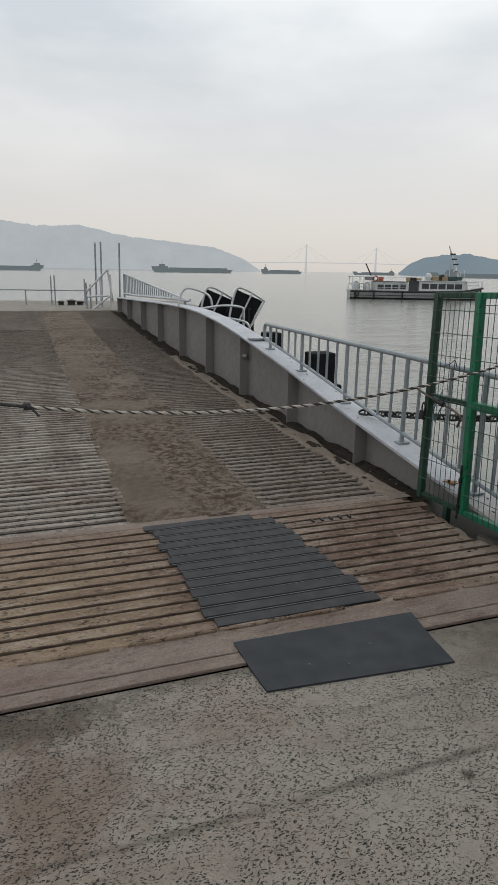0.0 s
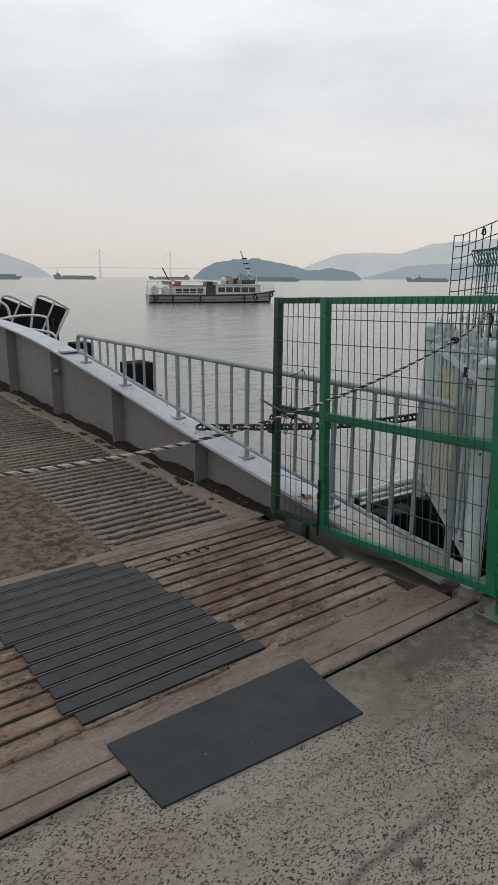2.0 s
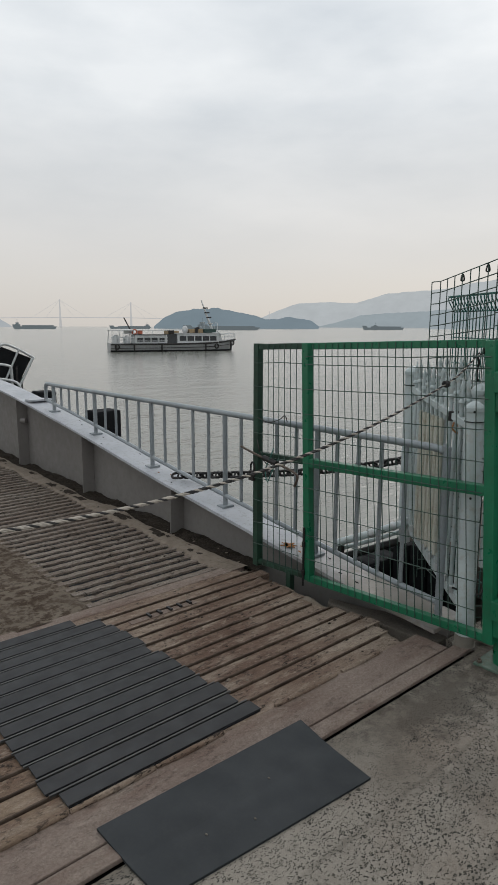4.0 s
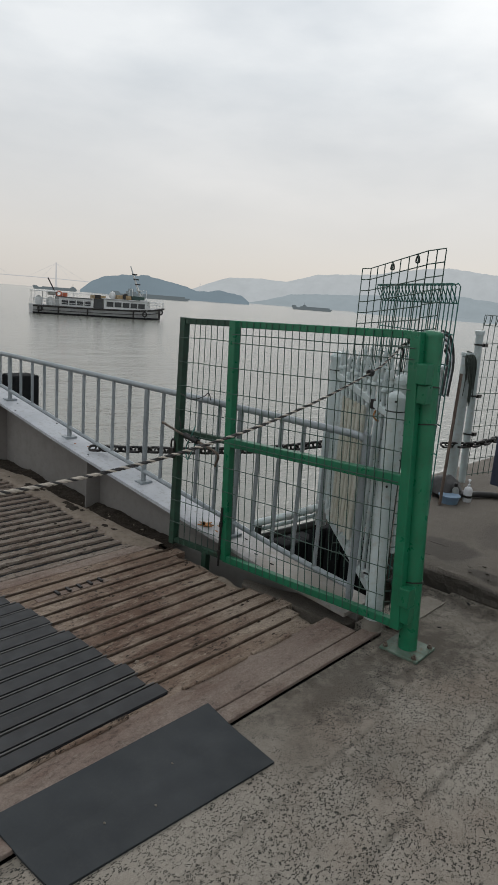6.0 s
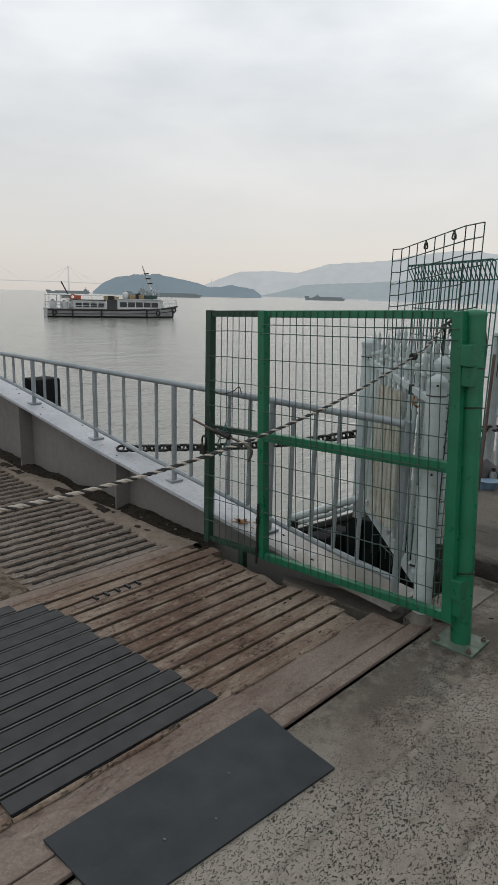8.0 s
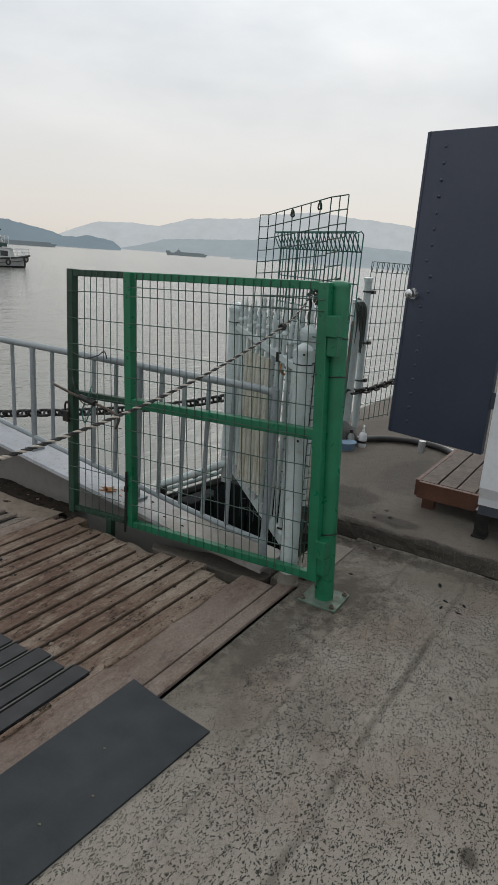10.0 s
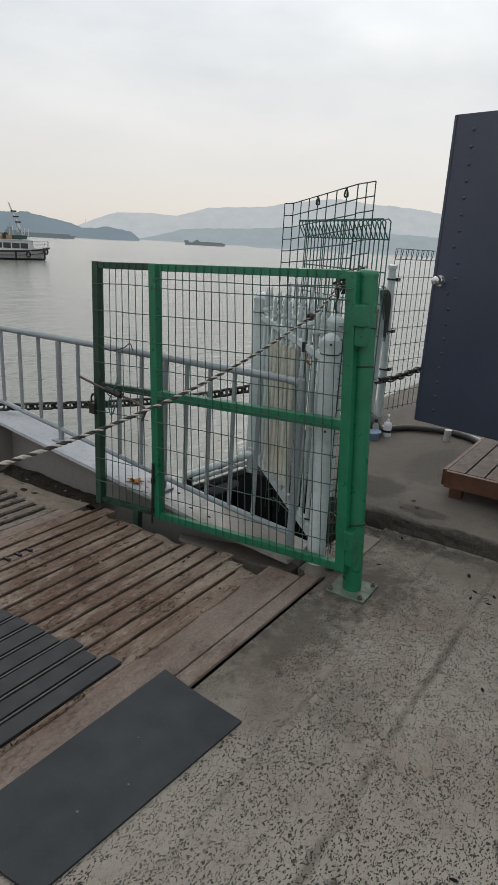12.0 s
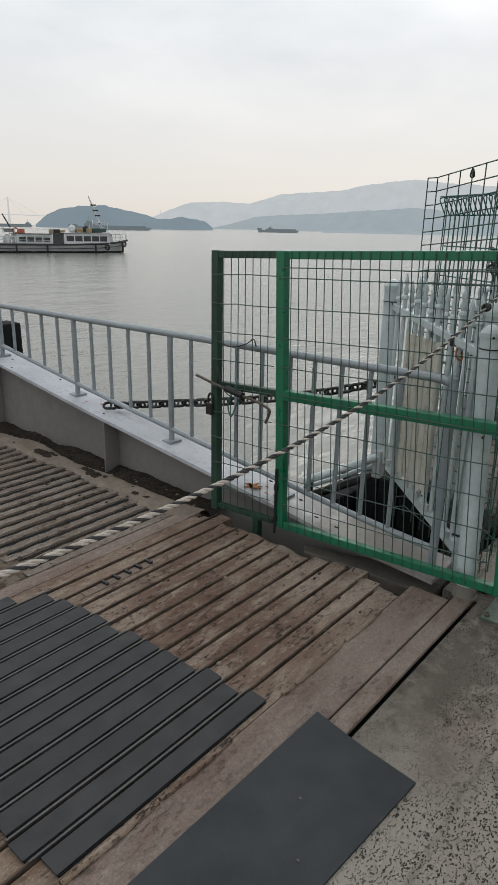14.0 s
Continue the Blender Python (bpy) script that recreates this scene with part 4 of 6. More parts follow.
part("shackle", Shape().tube(curve_pts([(GX - 0.026, 3.797, 0.66), (GX - 0.026, 3.797, 0.70), (GX - 0.026, 3.813, 0.72), (GX - 0.026, 3.829, 0.70), (GX - 0.026, 3.829, 0.66)], 5), 0.006, 6), BLACK, lock)
bolt = thing("drop_bolt", (GX - 0.03, 3.36, 0.02), "dark steel drop bolt at the foot of the gate", "bolt")
part("rod", Shape().tube([(GX - 0.036, 3.328, 0.03), (GX - 0.036, 3.328, 0.40)], 0.007, 7), BLACK, bolt)
for z in (0.1, 0.28):
    part("guide", Shape().tube([(GX - 0.036, 3.328, z), (GX - 0.036, 3.328, z + 0.03)], 0.012, 8), BLACK, bolt)
rust_leaf = Shape()
ang = [2 * math.pi * i / 11 for i in range(11)]
rust_leaf.prism([(3.04 + (0.034 + 0.022 * math.sin(5 * a + 1)) * math.cos(a), 3.60 + (0.042 + 0.026 * math.cos(7 * a)) * math.sin(a)) for a in [2 * math.pi * i / 22 for i in range(22)]], flange_z(3.6) + 0.004, flange_z(3.6) + 0.010)
tagged(new("dead_leaf", rust_leaf.mesh("dead_leaf", RUST)), "orange-brown dead leaf lying on the girder flange", "leaf")
comb = thing("slotted_bar", (2.05, 3.6, 0.0), "pale notched steel strip lying between the ribs", "steel strip")
part("strip", Shape().box((1.86, 3.583, 0.002), (2.29, 3.627, 0.010)), BAR, comb)
for i in range(5):
    part("tooth", Shape().box((1.975 + 0.067 * i, 3.588, 0.0105), (1.989 + 0.067 * i, 3.634, 0.022)), BLACK, comb)

# ---- white picket fence by the pit ----
F = (3.68, 3.155)
NA, NB = Vector((3.03, 2.315, 0.0)), Vector((3.10, 2.38, 1.235))
fence = thing("white_picket_fence", (3.35, 2.7, 0), "white painted steel picket fence with pointed finials", "fence")


def capped_post(a, b, r):
    """A round post with a collared, domed cap."""
    u = (b - a).normalized()
    L = (b - a).length
    prof = [(0, r), (L - 0.055, r), (L - 0.0545, r + 0.006), (L - 0.034, r + 0.006), (L - 0.0335, r + 0.001), (L - 0.026, r * 0.97), (L - 0.012, r * 0.66), (L - 0.003, r * 0.30), (L, 0.006)]
    return Shape().tube([a + u * h for h, _ in prof], [q for _, q in prof], 20)


part("post", capped_post(Vector((*F, 0.28)), Vector((*F, 1.345)), 0.047), WHITE, fence)
part("post", capped_post(NA, NB, 0.045), WHITE, fence)
part("post", capped_post(Vector((3.215, 2.42, 0.0)), Vector((3.215, 2.42, 1.31)), 0.043), WHITE, fence)
part("post_base", Shape().lathe((3.03, 2.315, 0.0), [(0.056, 0), (0.056, 0.010), (0.050, 0.014), (0.0485, 0.06), (0.046, 0.065)], 18), KERB, fence, "grey concrete-stained post base")
for h in (0.62, 0.96):
    c = NA.lerp(NB, h) + Vector((-0.040, -0.022, 0))
    part("screw", Shape().tube([c, c + Vector((-0.006, -0.003, 0))], 0.006, 8), BLACK, fence)
FT, BT, NT = (3.645, 3.115, 1.202), (3.275, 2.60, 1.123), (3.16, 2.44, 1.100)
d = Vector(NT) - Vector(FT)


def slat(parent, name, a, b, w, h, mat):
    """A flat upright bar from a to b."""
    a, b = Vector(a), Vector(b)
    s = (b - a).cross(Vector((0, 0, 1))).normalized() * (w / 2)
    up = Vector((0, 0, h / 2))
    sh = Shape()
    for p in (a, b):
        for q in (-s - up, s - up, s + up, -s + up):
            sh.v.append(tuple(p + q))
    sh.f = [(3, 2, 1, 0), (4, 5, 6, 7), (0, 1, 5, 4), (1, 2, 6, 5), (2, 3, 7, 6), (3, 0, 4, 7)]
    return part(name, sh, mat, parent, bevel=0.003)


slat(fence, "top_rail", FT, NT, 0.035, 0.035, WHITE)
slat(fence, "bottom_rail", (3.60, 3.045, 0.305), (3.155, 2.432, 0.165), 0.035, 0.055, WHITE)
for i in range(7):
    q = lerp((3.58, 3.02, 0.335), (3.19, 2.48, 0.21), i / 6)
    part("rail_clip", Shape().box((q[0] - 0.035, q[1] - 0.012, q[2] - 0.02), (q[0] - 0.012, q[1] + 0.012, q[2] + 0.018)), GALVP, fence, bevel=0.002)
part("end_block", Shape().box((BT[0] - 0.022, BT[1] - 0.022, 1.095), (BT[0] + 0.020, BT[1] + 0.020, 1.147)), BLACK, fence, bevel=0.003)
part("end_stain", Shape().tube(curve_pts([(3.25, 2.58, 1.09), (3.23, 2.575, 1.06), (3.26, 2.56, 1.035), (3.29, 2.57, 1.06), (3.27, 2.59, 1.085)], 5), 0.005, 6), RUST, fence, "yellow-brown wire tie")
for row, (off, k, base, z) in enumerate((((0.0, 0.0), 12, 0.0, 1.37), ((0.13, -0.07), 8, 0.32, 1.41))):
    for i in range(k):
        t = (i + 0.55) / k
        x, y = FT[0] + d.x * t + off[0], FT[1] + d.y * t + off[1]
        b0 = base or 0.305 - 0.14 * t
        zz = z - 0.03 * t + 0.02 * math.sin(i * 2.3)
        L = zz - b0
        prof = [(0.0115, 0), (0.0115, L - 0.13), (0.019, L - 0.125), (0.019, L - 0.113), (0.010, L - 0.105), (0.016, L - 0.085), (0.008, L - 0.06), (0.014, L - 0.045), (0.007, L - 0.02), (0.001, L + 0.01)]
        part("picket", Shape().lathe((x, y, b0), prof, 8), WHITE, fence)
part("sheet", Shape().box((0, -0.006, 0), (0.34, 0.006, 0.76), Matrix.Rotation(math.atan2(d.y, d.x), 3, "Z"), (FT[0] + d.x * 0.27 - 0.022, FT[1] + d.y * 0.27 + 0.016, 0.33)), CREAM, fence, "stained cream sheet")
for i in range(6):
    t = 0.30 + 0.075 * i
    p = Vector((FT[0] - 0.030, FT[1] + 0.021, 0)) + Vector((d.x, d.y, 0)) * t
    part("corrugation", Shape().tube([(p.x, p.y, 0.32), (p.x, p.y, 1.10)], 0.011, 7), CREAM, fence)
part("floor_plate", Shape().box((3.12, 2.20, 0.002), (3.62, 2.31, 0.012)), KERB, fence, bevel=0.002)
part("collar_wire", Shape().tube([(3.094 + 0.048 * math.cos(a), 2.374 + 0.048 * math.sin(a), 1.135) for a in ang], 0.003, 5, True), BLACK, fence)
part("collar_wire", Shape().tube([(F[0] + 0.05 * math.cos(a), F[1] + 0.05 * math.sin(a), 1.225) for a in ang], 0.003, 5, True), BLACK, fence)
part("wire_end", Shape().tube(curve_pts([(F[0] - 0.045, F[1] - 0.02, 1.225), (F[0] - 0.06, F[1] - 0.06, 1.19), (F[0] - 0.04, F[1] - 0.08, 1.205), (F[0] - 0.05, F[1] - 0.06, 1.17)], 5), 0.003, 5), BLACK, fence)
part("low_wire", Shape().tube(curve_pts([(3.06, 2.42, 0.27), (3.12, 2.31, 0.25), (3.2, 2.32, 0.28), (3.28, 2.36, 0.33)], 5), 0.005, 6), BLACK, fence)

# near-black blocks line the pit: its shade is put into their colour
pit = thing("dock_fender", (3.9, 3.0, -1.5), "black fender blocks coloured as the shaded gap beside the ramp", "fender")
part("block", Shape().box((3.245, 2.44, -2.4), (4.20, 3.42, -1.7)), SHADE, pit)
for i in range(7):
    x = 3.31 + 0.135 * i
    part("block", Shape().box((x - 0.06, 3.42, -2.4), (x + 0.06, 3.62, -0.05 - 0.01 * (i % 3))), SHADE, pit, bevel=0.02)
for i in range(4):
    y = 2.88 + 0.145 * i
    part("block", Shape().box((3.86, y - 0.066, -2.4), (3.98, y + 0.066, 0.10 - 0.012 * (i % 2))), SHADE, pit, bevel=0.02)
pipe = thing("white_pipe", (3.5, 3.2, 0.2), "white painted pipes from the girder to the fence post", "pipe")
part("run", Shape().tube([(3.31, 3.44, 0.178), (3.48, 3.25, 0.265), (3.645, 3.10, 0.345)], 0.024, 12), WHITE, pipe)
part("run", Shape().tube([(3.33, 3.47, 0.115), (3.50, 3.28, 0.20), (3.66, 3.13, 0.275)], 0.014, 10), WHITE, pipe)
part("sleeve", Shape().tube([(3.33, 3.47, 0.05), (3.66, 3.15, 0.20)], 0.026, 12), BLACK, pipe)
part("clamp", Shape().tube([(3.455, 3.278, 0.253), (3.475, 3.256, 0.263)], 0.030, 12), GALVP, pipe)
part("clamp", Shape().tube([(3.56, 3.178, 0.304), (3.575, 3.164, 0.311)], 0.030, 12), GALVP, pipe)
part("prop", Shape().tube([(3.35, 3.42, -1.72), (3.35, 3.42, 0.19)], 0.022, 10), BLACK, pipe)
part("bracket", Shape().box((3.60, 3.10, 0.20), (3.66, 3.15, 0.37)), GALVP, pipe, bevel=0.004)

filler = Shape()
filler.prism([(2.93, 3.15), (2.97, 2.60), (3.02, 2.45), (3.30, 2.45), (3.24, 2.62), (3.06, 2.95), (3.0, 3.2)], -0.9, -0.03)
setting("ground_filler", filler, PLATFORM, "sandy concrete fillet at the ramp hinge", "concrete floor", bevel=0.01)
# the sill's black colour stands for the shadow under the gate
setting("ground_sill", Shape().box((2.805, 2.60, -0.9), (2.925, 3.80, -0.15)), GRITSHADE, "sill below the gate, coloured black for the shade there", "concrete floor")


# ---- welded mesh panels ----
def mesh_panel(name, a, b, z0, za, zb, dx, dz, mat, label, fold=0.0, r=0.0026, at_back=(0, 0)):
    """A welded wire panel from a to b; fold: the V-shaped crimp along its top edge."""
    ob = thing(name, (a[0], a[1], z0), label, "mesh panel", "welded mesh panels")
    A, B = Vector((*a, 0)), Vector((*b, 0))
    L = (B - A).length
    nrm = (B - A).cross(Vector((0, 0, 1))).normalized()
    k = int(round(L / dx))
    for i in range(k + 1):
        t = i / k
        p = A.lerp(B, t)
        zt = za + (zb - za) * t
        pts = [(p.x, p.y, z0)]
        if fold:
            q = p + nrm * fold
            pts += [(p.x, p.y, zt - 0.012), (p.x + nrm.x * fold * 0.3, p.y + nrm.y * fold * 0.3, zt), (q.x, q.y, zt - 0.010), (q.x, q.y, zt - 0.022), (p.x + nrm.x * 0.006, p.y + nrm.y * 0.006, zt - 0.092)]
        else:
            pts += [(p.x, p.y, zt)]
        part("wire", Shape().tube(pts, r, 5), mat, ob)
    zs = []
    z = min(za, zb)
    if fold:
        zs += [za - 0.002, za - 0.092]
        z = za - 0.092 - dz
    else:
        zs += [za]
        z = za - dz
    while z > z0:
        zs.append(z)
        z -= dz
    for z in zs:
        o = nrm * (fold if fold and z > za - 0.05 else 0)
        e = zb - za
        f = max(0, (z - z0) / (za - z0))
        part("wire", Shape().tube([tuple(A + o + Vector((0, 0, z))), tuple(B + o + Vector((0, 0, z + e * f)))], r, 5), mat, ob)
    return ob


PL, PR = (3.545, 2.90), (3.155, 2.341)
panel = mesh_panel("welded_mesh_panel", PL, PR, 0.05, 1.845, 1.902, 0.095, 0.062, WIRE, "dark green welded wire panel standing behind the gate", r=0.0030)
mesh_panel("welded_mesh_panel", (PL[0] - 0.042, PL[1] + 0.030), PL, 0.05, 1.840, 1.845, 0.05, 0.062, WIRE, "narrow folded edge of a welded wire panel", r=0.003)
mesh_panel("welded_mesh_panel", PR, (PR[0] + 0.074, PR[1] - 0.052), 0.05, 1.902, 1.922, 0.045, 0.062, WIRE, "narrow folded edge of a welded wire panel", r=0.003)
for t in (0.42, 0.84):
    p = Vector((*PL, 1.842)).lerp(Vector((*PR, 1.90)), t)
    part("clip", Shape().tube(curve_pts([p, p + Vector((0.01, -0.004, -0.012)), p + Vector((0.012, -0.006, -0.035)), p + Vector((-0.004, 0.002, -0.034)), p + Vector((0, 0, -0.008))], 4), 0.0045, 5), BLACK, panel)
mesh_panel("fence_mesh_panel", (3.757, 2.93), (3.277, 2.215), 0.08, 1.768, 1.764, 0.042, 0.15, TEAL, "teal wire fence panel with a looped top edge", fold=0.045, r=0.0033)
mesh_panel("fence_mesh_panel", (5.97, 3.235), (8.0, 2.75), 0.15, 1.655, 1.655, 0.085, 0.155, WIRE, "dark wire fence panel at the water's edge", fold=0.02, r=0.0035)

net = thing("net_scrap", (3.48, 2.52, 1.40), "dark green scrap of netting caught on the wire panel", "netting")
nr = random.Random(31)
for i in range(16):
    p0 = Vector((3.47 + nr.uniform(-0.03, 0.03), 2.50 + nr.uniform(-0.045, 0.045), 1.50 + nr.uniform(-0.015, 0.02)))
    part("strand", Shape().tube(curve_pts([p0, p0 + Vector((nr.uniform(-0.03, 0.03), nr.uniform(-0.03, 0.03), -0.03)), p0 + Vector((nr.uniform(-0.03, 0.03), nr.uniform(-0.03, 0.03), -0.06)), p0 + Vector((nr.uniform(-0.02, 0.02), nr.uniform(-0.02, 0.02), -0.05 - nr.uniform(0.0, 0.06)))], 4), 0.006, 5), BAG, net)

# ---- posts, rags and clutter at the platform's end ----
p2 = thing("white_pole", (6.0, 3.2, 0.11), "slim white painted pole holding the wire fence", "pole", "white poles")
P2A, P2B = Vector((5.96, 3.21, 0.113)), Vector((5.74, 3.155, 1.485))
part("tube", Shape().tube([P2A, P2B], 0.032, 14), WHITE, p2)
part("cap", Shape().tube([P2B, P2B + Vector((-0.003, 0, 0.03))], 0.041, 14), WHITE, p2)
for t in (0.34, 0.6, 0.93):
    c = P2A.lerp(P2B, t)
    part("clamp", Shape().lathe(tuple(c), [(0.042, 0), (0.042, 0.014)], 12).box((0.02, -0.05, -0.01), (0.08, -0.01, 0.02), None, tuple(c)), BLACK, p2)
p3 = thing("white_pole", (5.92, 3.3, 0.11), "thick white pole with wet rags over its top", "pole", "white poles")
P3A, P3B = Vector((5.80, 3.25, 0.113)), Vector((5.56, 3.155, 1.30))
part("tube", Shape().tube([P3A, P3B], 0.048, 14), WHITE, p3)
part("cap", Shape().tube([P3B, P3B + Vector((0, 0, 0.03))], 0.054, 14), WHITE, p3)
part("joint_ring", Shape().tube([P3A.lerp(P3B, 0.36), P3A.lerp(P3B, 0.37)], 0.0505, 14), GALVP, p3)
rag = thing("hanging_rags", (5.64, 3.2, 0.9), "dark grey wet rags draped over a pole", "rags")
rr = random.Random(5)
for i in range(24):
    a = rr.uniform(-2.9, 0.5)
    x, y = P3B.x + 0.062 * math.cos(a), P3B.y + 0.062 * math.sin(a)
    l = rr.uniform(0.10, 0.40)
    w0 = rr.uniform(0.007, 0.014)
    part("strip", Shape().tube(curve_pts([(P3B.x, P3B.y, 1.335), (x, y, 1.29), (x + 0.015, y - 0.015, 1.29 - l * 0.5), (x + rr.uniform(-0.02, 0.03), y - 0.02, 1.27 - l)], 5), [w0 * (1 - 0.045 * j) for j in range(16)], 6), BAG, rag)
rack = thing("hose_rack", (5.4, 3.2, 0.11), "white tubular rack hung with coiled hoses", "rack")
for x in (5.10, 5.21):
    part("upright", Shape().tube([(x + 0.15, 3.25, 0.113), (x, 3.2, 1.22)], 0.013, 8), WHITE, rack)
part("bar", Shape().tube([(5.03, 3.16, 1.205), (5.30, 3.18, 1.215)], 0.020, 8), WHITE, rack)
for i in range(6):
    o = 0.022 * i
    part("hose_loop", Shape().tube(curve_pts([(5.02, 3.14 - 0.008 * i, 1.50 - o), (5.13, 3.14, 1.475 - o), (5.235 - o * 0.5, 3.15 + 0.006 * i, 1.40 - o * 0.5), (5.305 - o, 3.16, 1.30), (5.315 - o, 3.155, 1.20), (5.29 - o, 3.15, 1.08), (5.28 - o, 3.15, 0.97 + 0.01 * (i % 3))], 6), 0.010, 7), CABIN if i in (2, 4) else HOSE, rack, "pale hose" if i in (2, 4) else "black hose")
stick = thing("wooden_stick", (5.5, 3.1, 0.11), "thin brown wooden stick leaning on the pole", "stick")
part("shaft", Shape().tube([(5.06, 2.98, 0.116), (5.37, 3.10, 1.16)], 0.013, 8), BOARD, stick)
bottle = thing("soap_bottle", (5.37, 2.89, 0.113), "small white plastic pump bottle on the concrete", "bottle")
part("body", Shape().lathe((5.37, 2.89, 0.114), [(0.033, 0), (0.035, 0.01), (0.035, 0.10), (0.028, 0.12), (0.012, 0.13)], 14), CABIN, bottle)
part("pump", Shape().lathe((5.37, 2.89, 0.244), [(0.012, 0), (0.012, 0.02), (0.005, 0.022), (0.005, 0.05), (0.012, 0.052), (0.012, 0.062)], 10).tube([(5.37, 2.89, 0.30), (5.33, 2.87, 0.298)], 0.005, 6), CABIN, bottle)
part("label_band", Shape().lathe((5.37, 2.89, 0.15), [(0.0356, 0), (0.0356, 0.02)], 14), BLACK, bottle)
bottle2 = thing("plastic_bottle", (5.30, 2.96, 0.113), "grey translucent plastic bottle beside the soap", "bottle")
part("body", Shape().lathe((5.30, 2.97, 0.114), [(0.03, 0), (0.03, 0.09), (0.012, 0.12)], 12), GALV, bottle2)
part("cap", Shape().lathe((5.30, 2.97, 0.235), [(0.016, 0), (0.016, 0.03)], 10), BLACK, bottle2)
bowl = thing("plastic_tub", (5.2, 2.97, 0.113), "pale blue plastic tub on the concrete", "tub")
part("shell", Shape().lathe((5.20, 2.97, 0.114), [(0.07, 0), (0.085, 0.06), (0.09, 0.06), (0.09, 0.068), (0.08, 0.066), (0.066, 0.008)], 18), BLUEP, bowl)
bundle = thing("black_sack", (5.3, 3.1, 0.113), "crumpled black sack at the foot of the pole", "sack")
sk = Shape()
for i in range(1):
    prof = [(0.02, 0), (0.12, 0.02), (0.15, 0.06), (0.12, 0.12), (0.06, 0.16), (0.01, 0.17)]
    sk.lathe((5.36, 3.10, 0.114), prof, 14)
sk.v = [(x + 0.03 * noise.noise((x * 14, y * 14, z * 14)), y + 0.03 * noise.noise((x * 14, y * 14, z * 14 + 7)), max(0.114, z + 0.03 * noise.noise((x * 11, y * 11, 3)))) for x, y, z in sk.v]
part("bag", sk, HOSE, bundle)
hose = thing("rubber_hose", (5.6, 2.8, 0.113), "thick black rubber hose lying on the concrete", "hose")
part("run", Shape().tube(curve_pts([(5.25, 3.0, 0.16), (5.60, 2.86, 0.145), (5.74, 2.66, 0.145), (5.78, 2.46, 0.145), (5.72, 2.27, 0.145), (5.5, 2.05, 0.145), (5.25, 1.7, 0.145)], 7), 0.027, 10), HOSE, hose)
part("run", Shape().tube(curve_pts([(5.52, 3.02, 0.14), (5.70, 2.86, 0.135), (5.84, 2.6, 0.135), (5.82, 2.3, 0.135), (5.62, 2.0, 0.135)], 7), 0.014, 8), GALVP, hose, "pale thin hose")
stub = thing("pipe_stub", (5.62, 2.44, 0.113), "short galvanised pipe stub set in the concrete", "pipe stub")
part("tube", Shape().lathe((5.60, 2.44, 0.113), [(0.03, 0), (0.03, 0.10), (0.024, 0.10), (0.024, 0.02)], 14), GALVP, stub)
# ---- cabin with its open door, step and sack ----
cabin = thing("site_cabin", (5, 0, 0.1), "white panel site cabin raised on steel beams", "cabin")
part("body", Shape().prism([(3.965, 0.39), (3.930, 0.46), (3.930, 2.55), (7.0, 2.55), (7.0, 0.345), (3.975, 0.345)], -3.4, 1.62, "y"), CABIN, cabin)
part("base_trim", Shape().box((3.985, -3.41, 0.285), (7.0, 1.615, 0.342)), TRIM, cabin, "blue-grey base trim")
part("roof", Shape().box((3.90, -3.45, 2.552), (7.05, 1.65, 2.60)), TRIM, cabin)
for y in (1.58, -1.0, -3.2):
    part("bearer", Shape().prism([(4.04, 0.116), (4.16, 0.116), (4.16, 0.128), (4.106, 0.128), (4.106, 0.270), (4.16, 0.270), (4.16, 0.284), (4.04, 0.284), (4.04, 0.270), (4.094, 0.270), (4.094, 0.128), (4.04, 0.128)], y - 0.02, y + 0.06, "y"), BLACK, cabin, "steel beam end")
    part("bearer", Shape().box((6.5, y - 0.09, 0.116), (6.7, y + 0.12, 0.284)), BLACK, cabin)
H0, H1 = Vector((4.27, 1.70, 0)), Vector((4.40, 2.335, 0))
u = (H1 - H0).normalized()
nv = Vector((-u.y, u.x, 0))
door = thing("steel_door", (4.33, 2.0, 0.56), "dark navy riveted steel door standing open", "door")
ds = Shape()
for z in (0.56, 2.402):
    for q in (H0 + nv * 0.02, H1 + nv * 0.02, H1 - nv * 0.02, H0 - nv * 0.02):
        ds.v.append((q.x, q.y, z))
ds.f = [(3, 2, 1, 0), (4, 5, 6, 7), (0, 1, 5, 4), (1, 2, 6, 5), (2, 3, 7, 6), (3, 0, 4, 7)]
leaf = part("leaf", ds, NAVY, door, bevel=0.004)
edge = Shape()
for z in (0.565, 2.397):
    for q in (H1 - u * 0.012 + nv * 0.024, H1 + u * 0.004 + nv * 0.024, H1 + u * 0.004 - nv * 0.018, H1 - u * 0.012 - nv * 0.018):
        edge.v.append((q.x, q.y, z))
edge.f = list(ds.f[:6])
part("edge_strip", edge, NAVY, door)
kc = H1 - u * 0.045 + nv * 0.02
part("knob", Shape().tube([kc + Vector((0, 0, 1.465)), kc + nv * 0.006 + Vector((0, 0, 1.465)), kc + nv * 0.0061 + Vector((0, 0, 1.465)), kc + nv * 0.03 + Vector((0, 0, 1.465)), kc + nv * 0.036 + Vector((0, 0, 1.465)), kc + nv * 0.06 + Vector((0, 0, 1.465)), kc + nv * 0.068 + Vector((0, 0, 1.465))], [0.036, 0.034, 0.016, 0.014, 0.026, 0.028, 0.02], 16), CHROME, door, "round chrome knob")
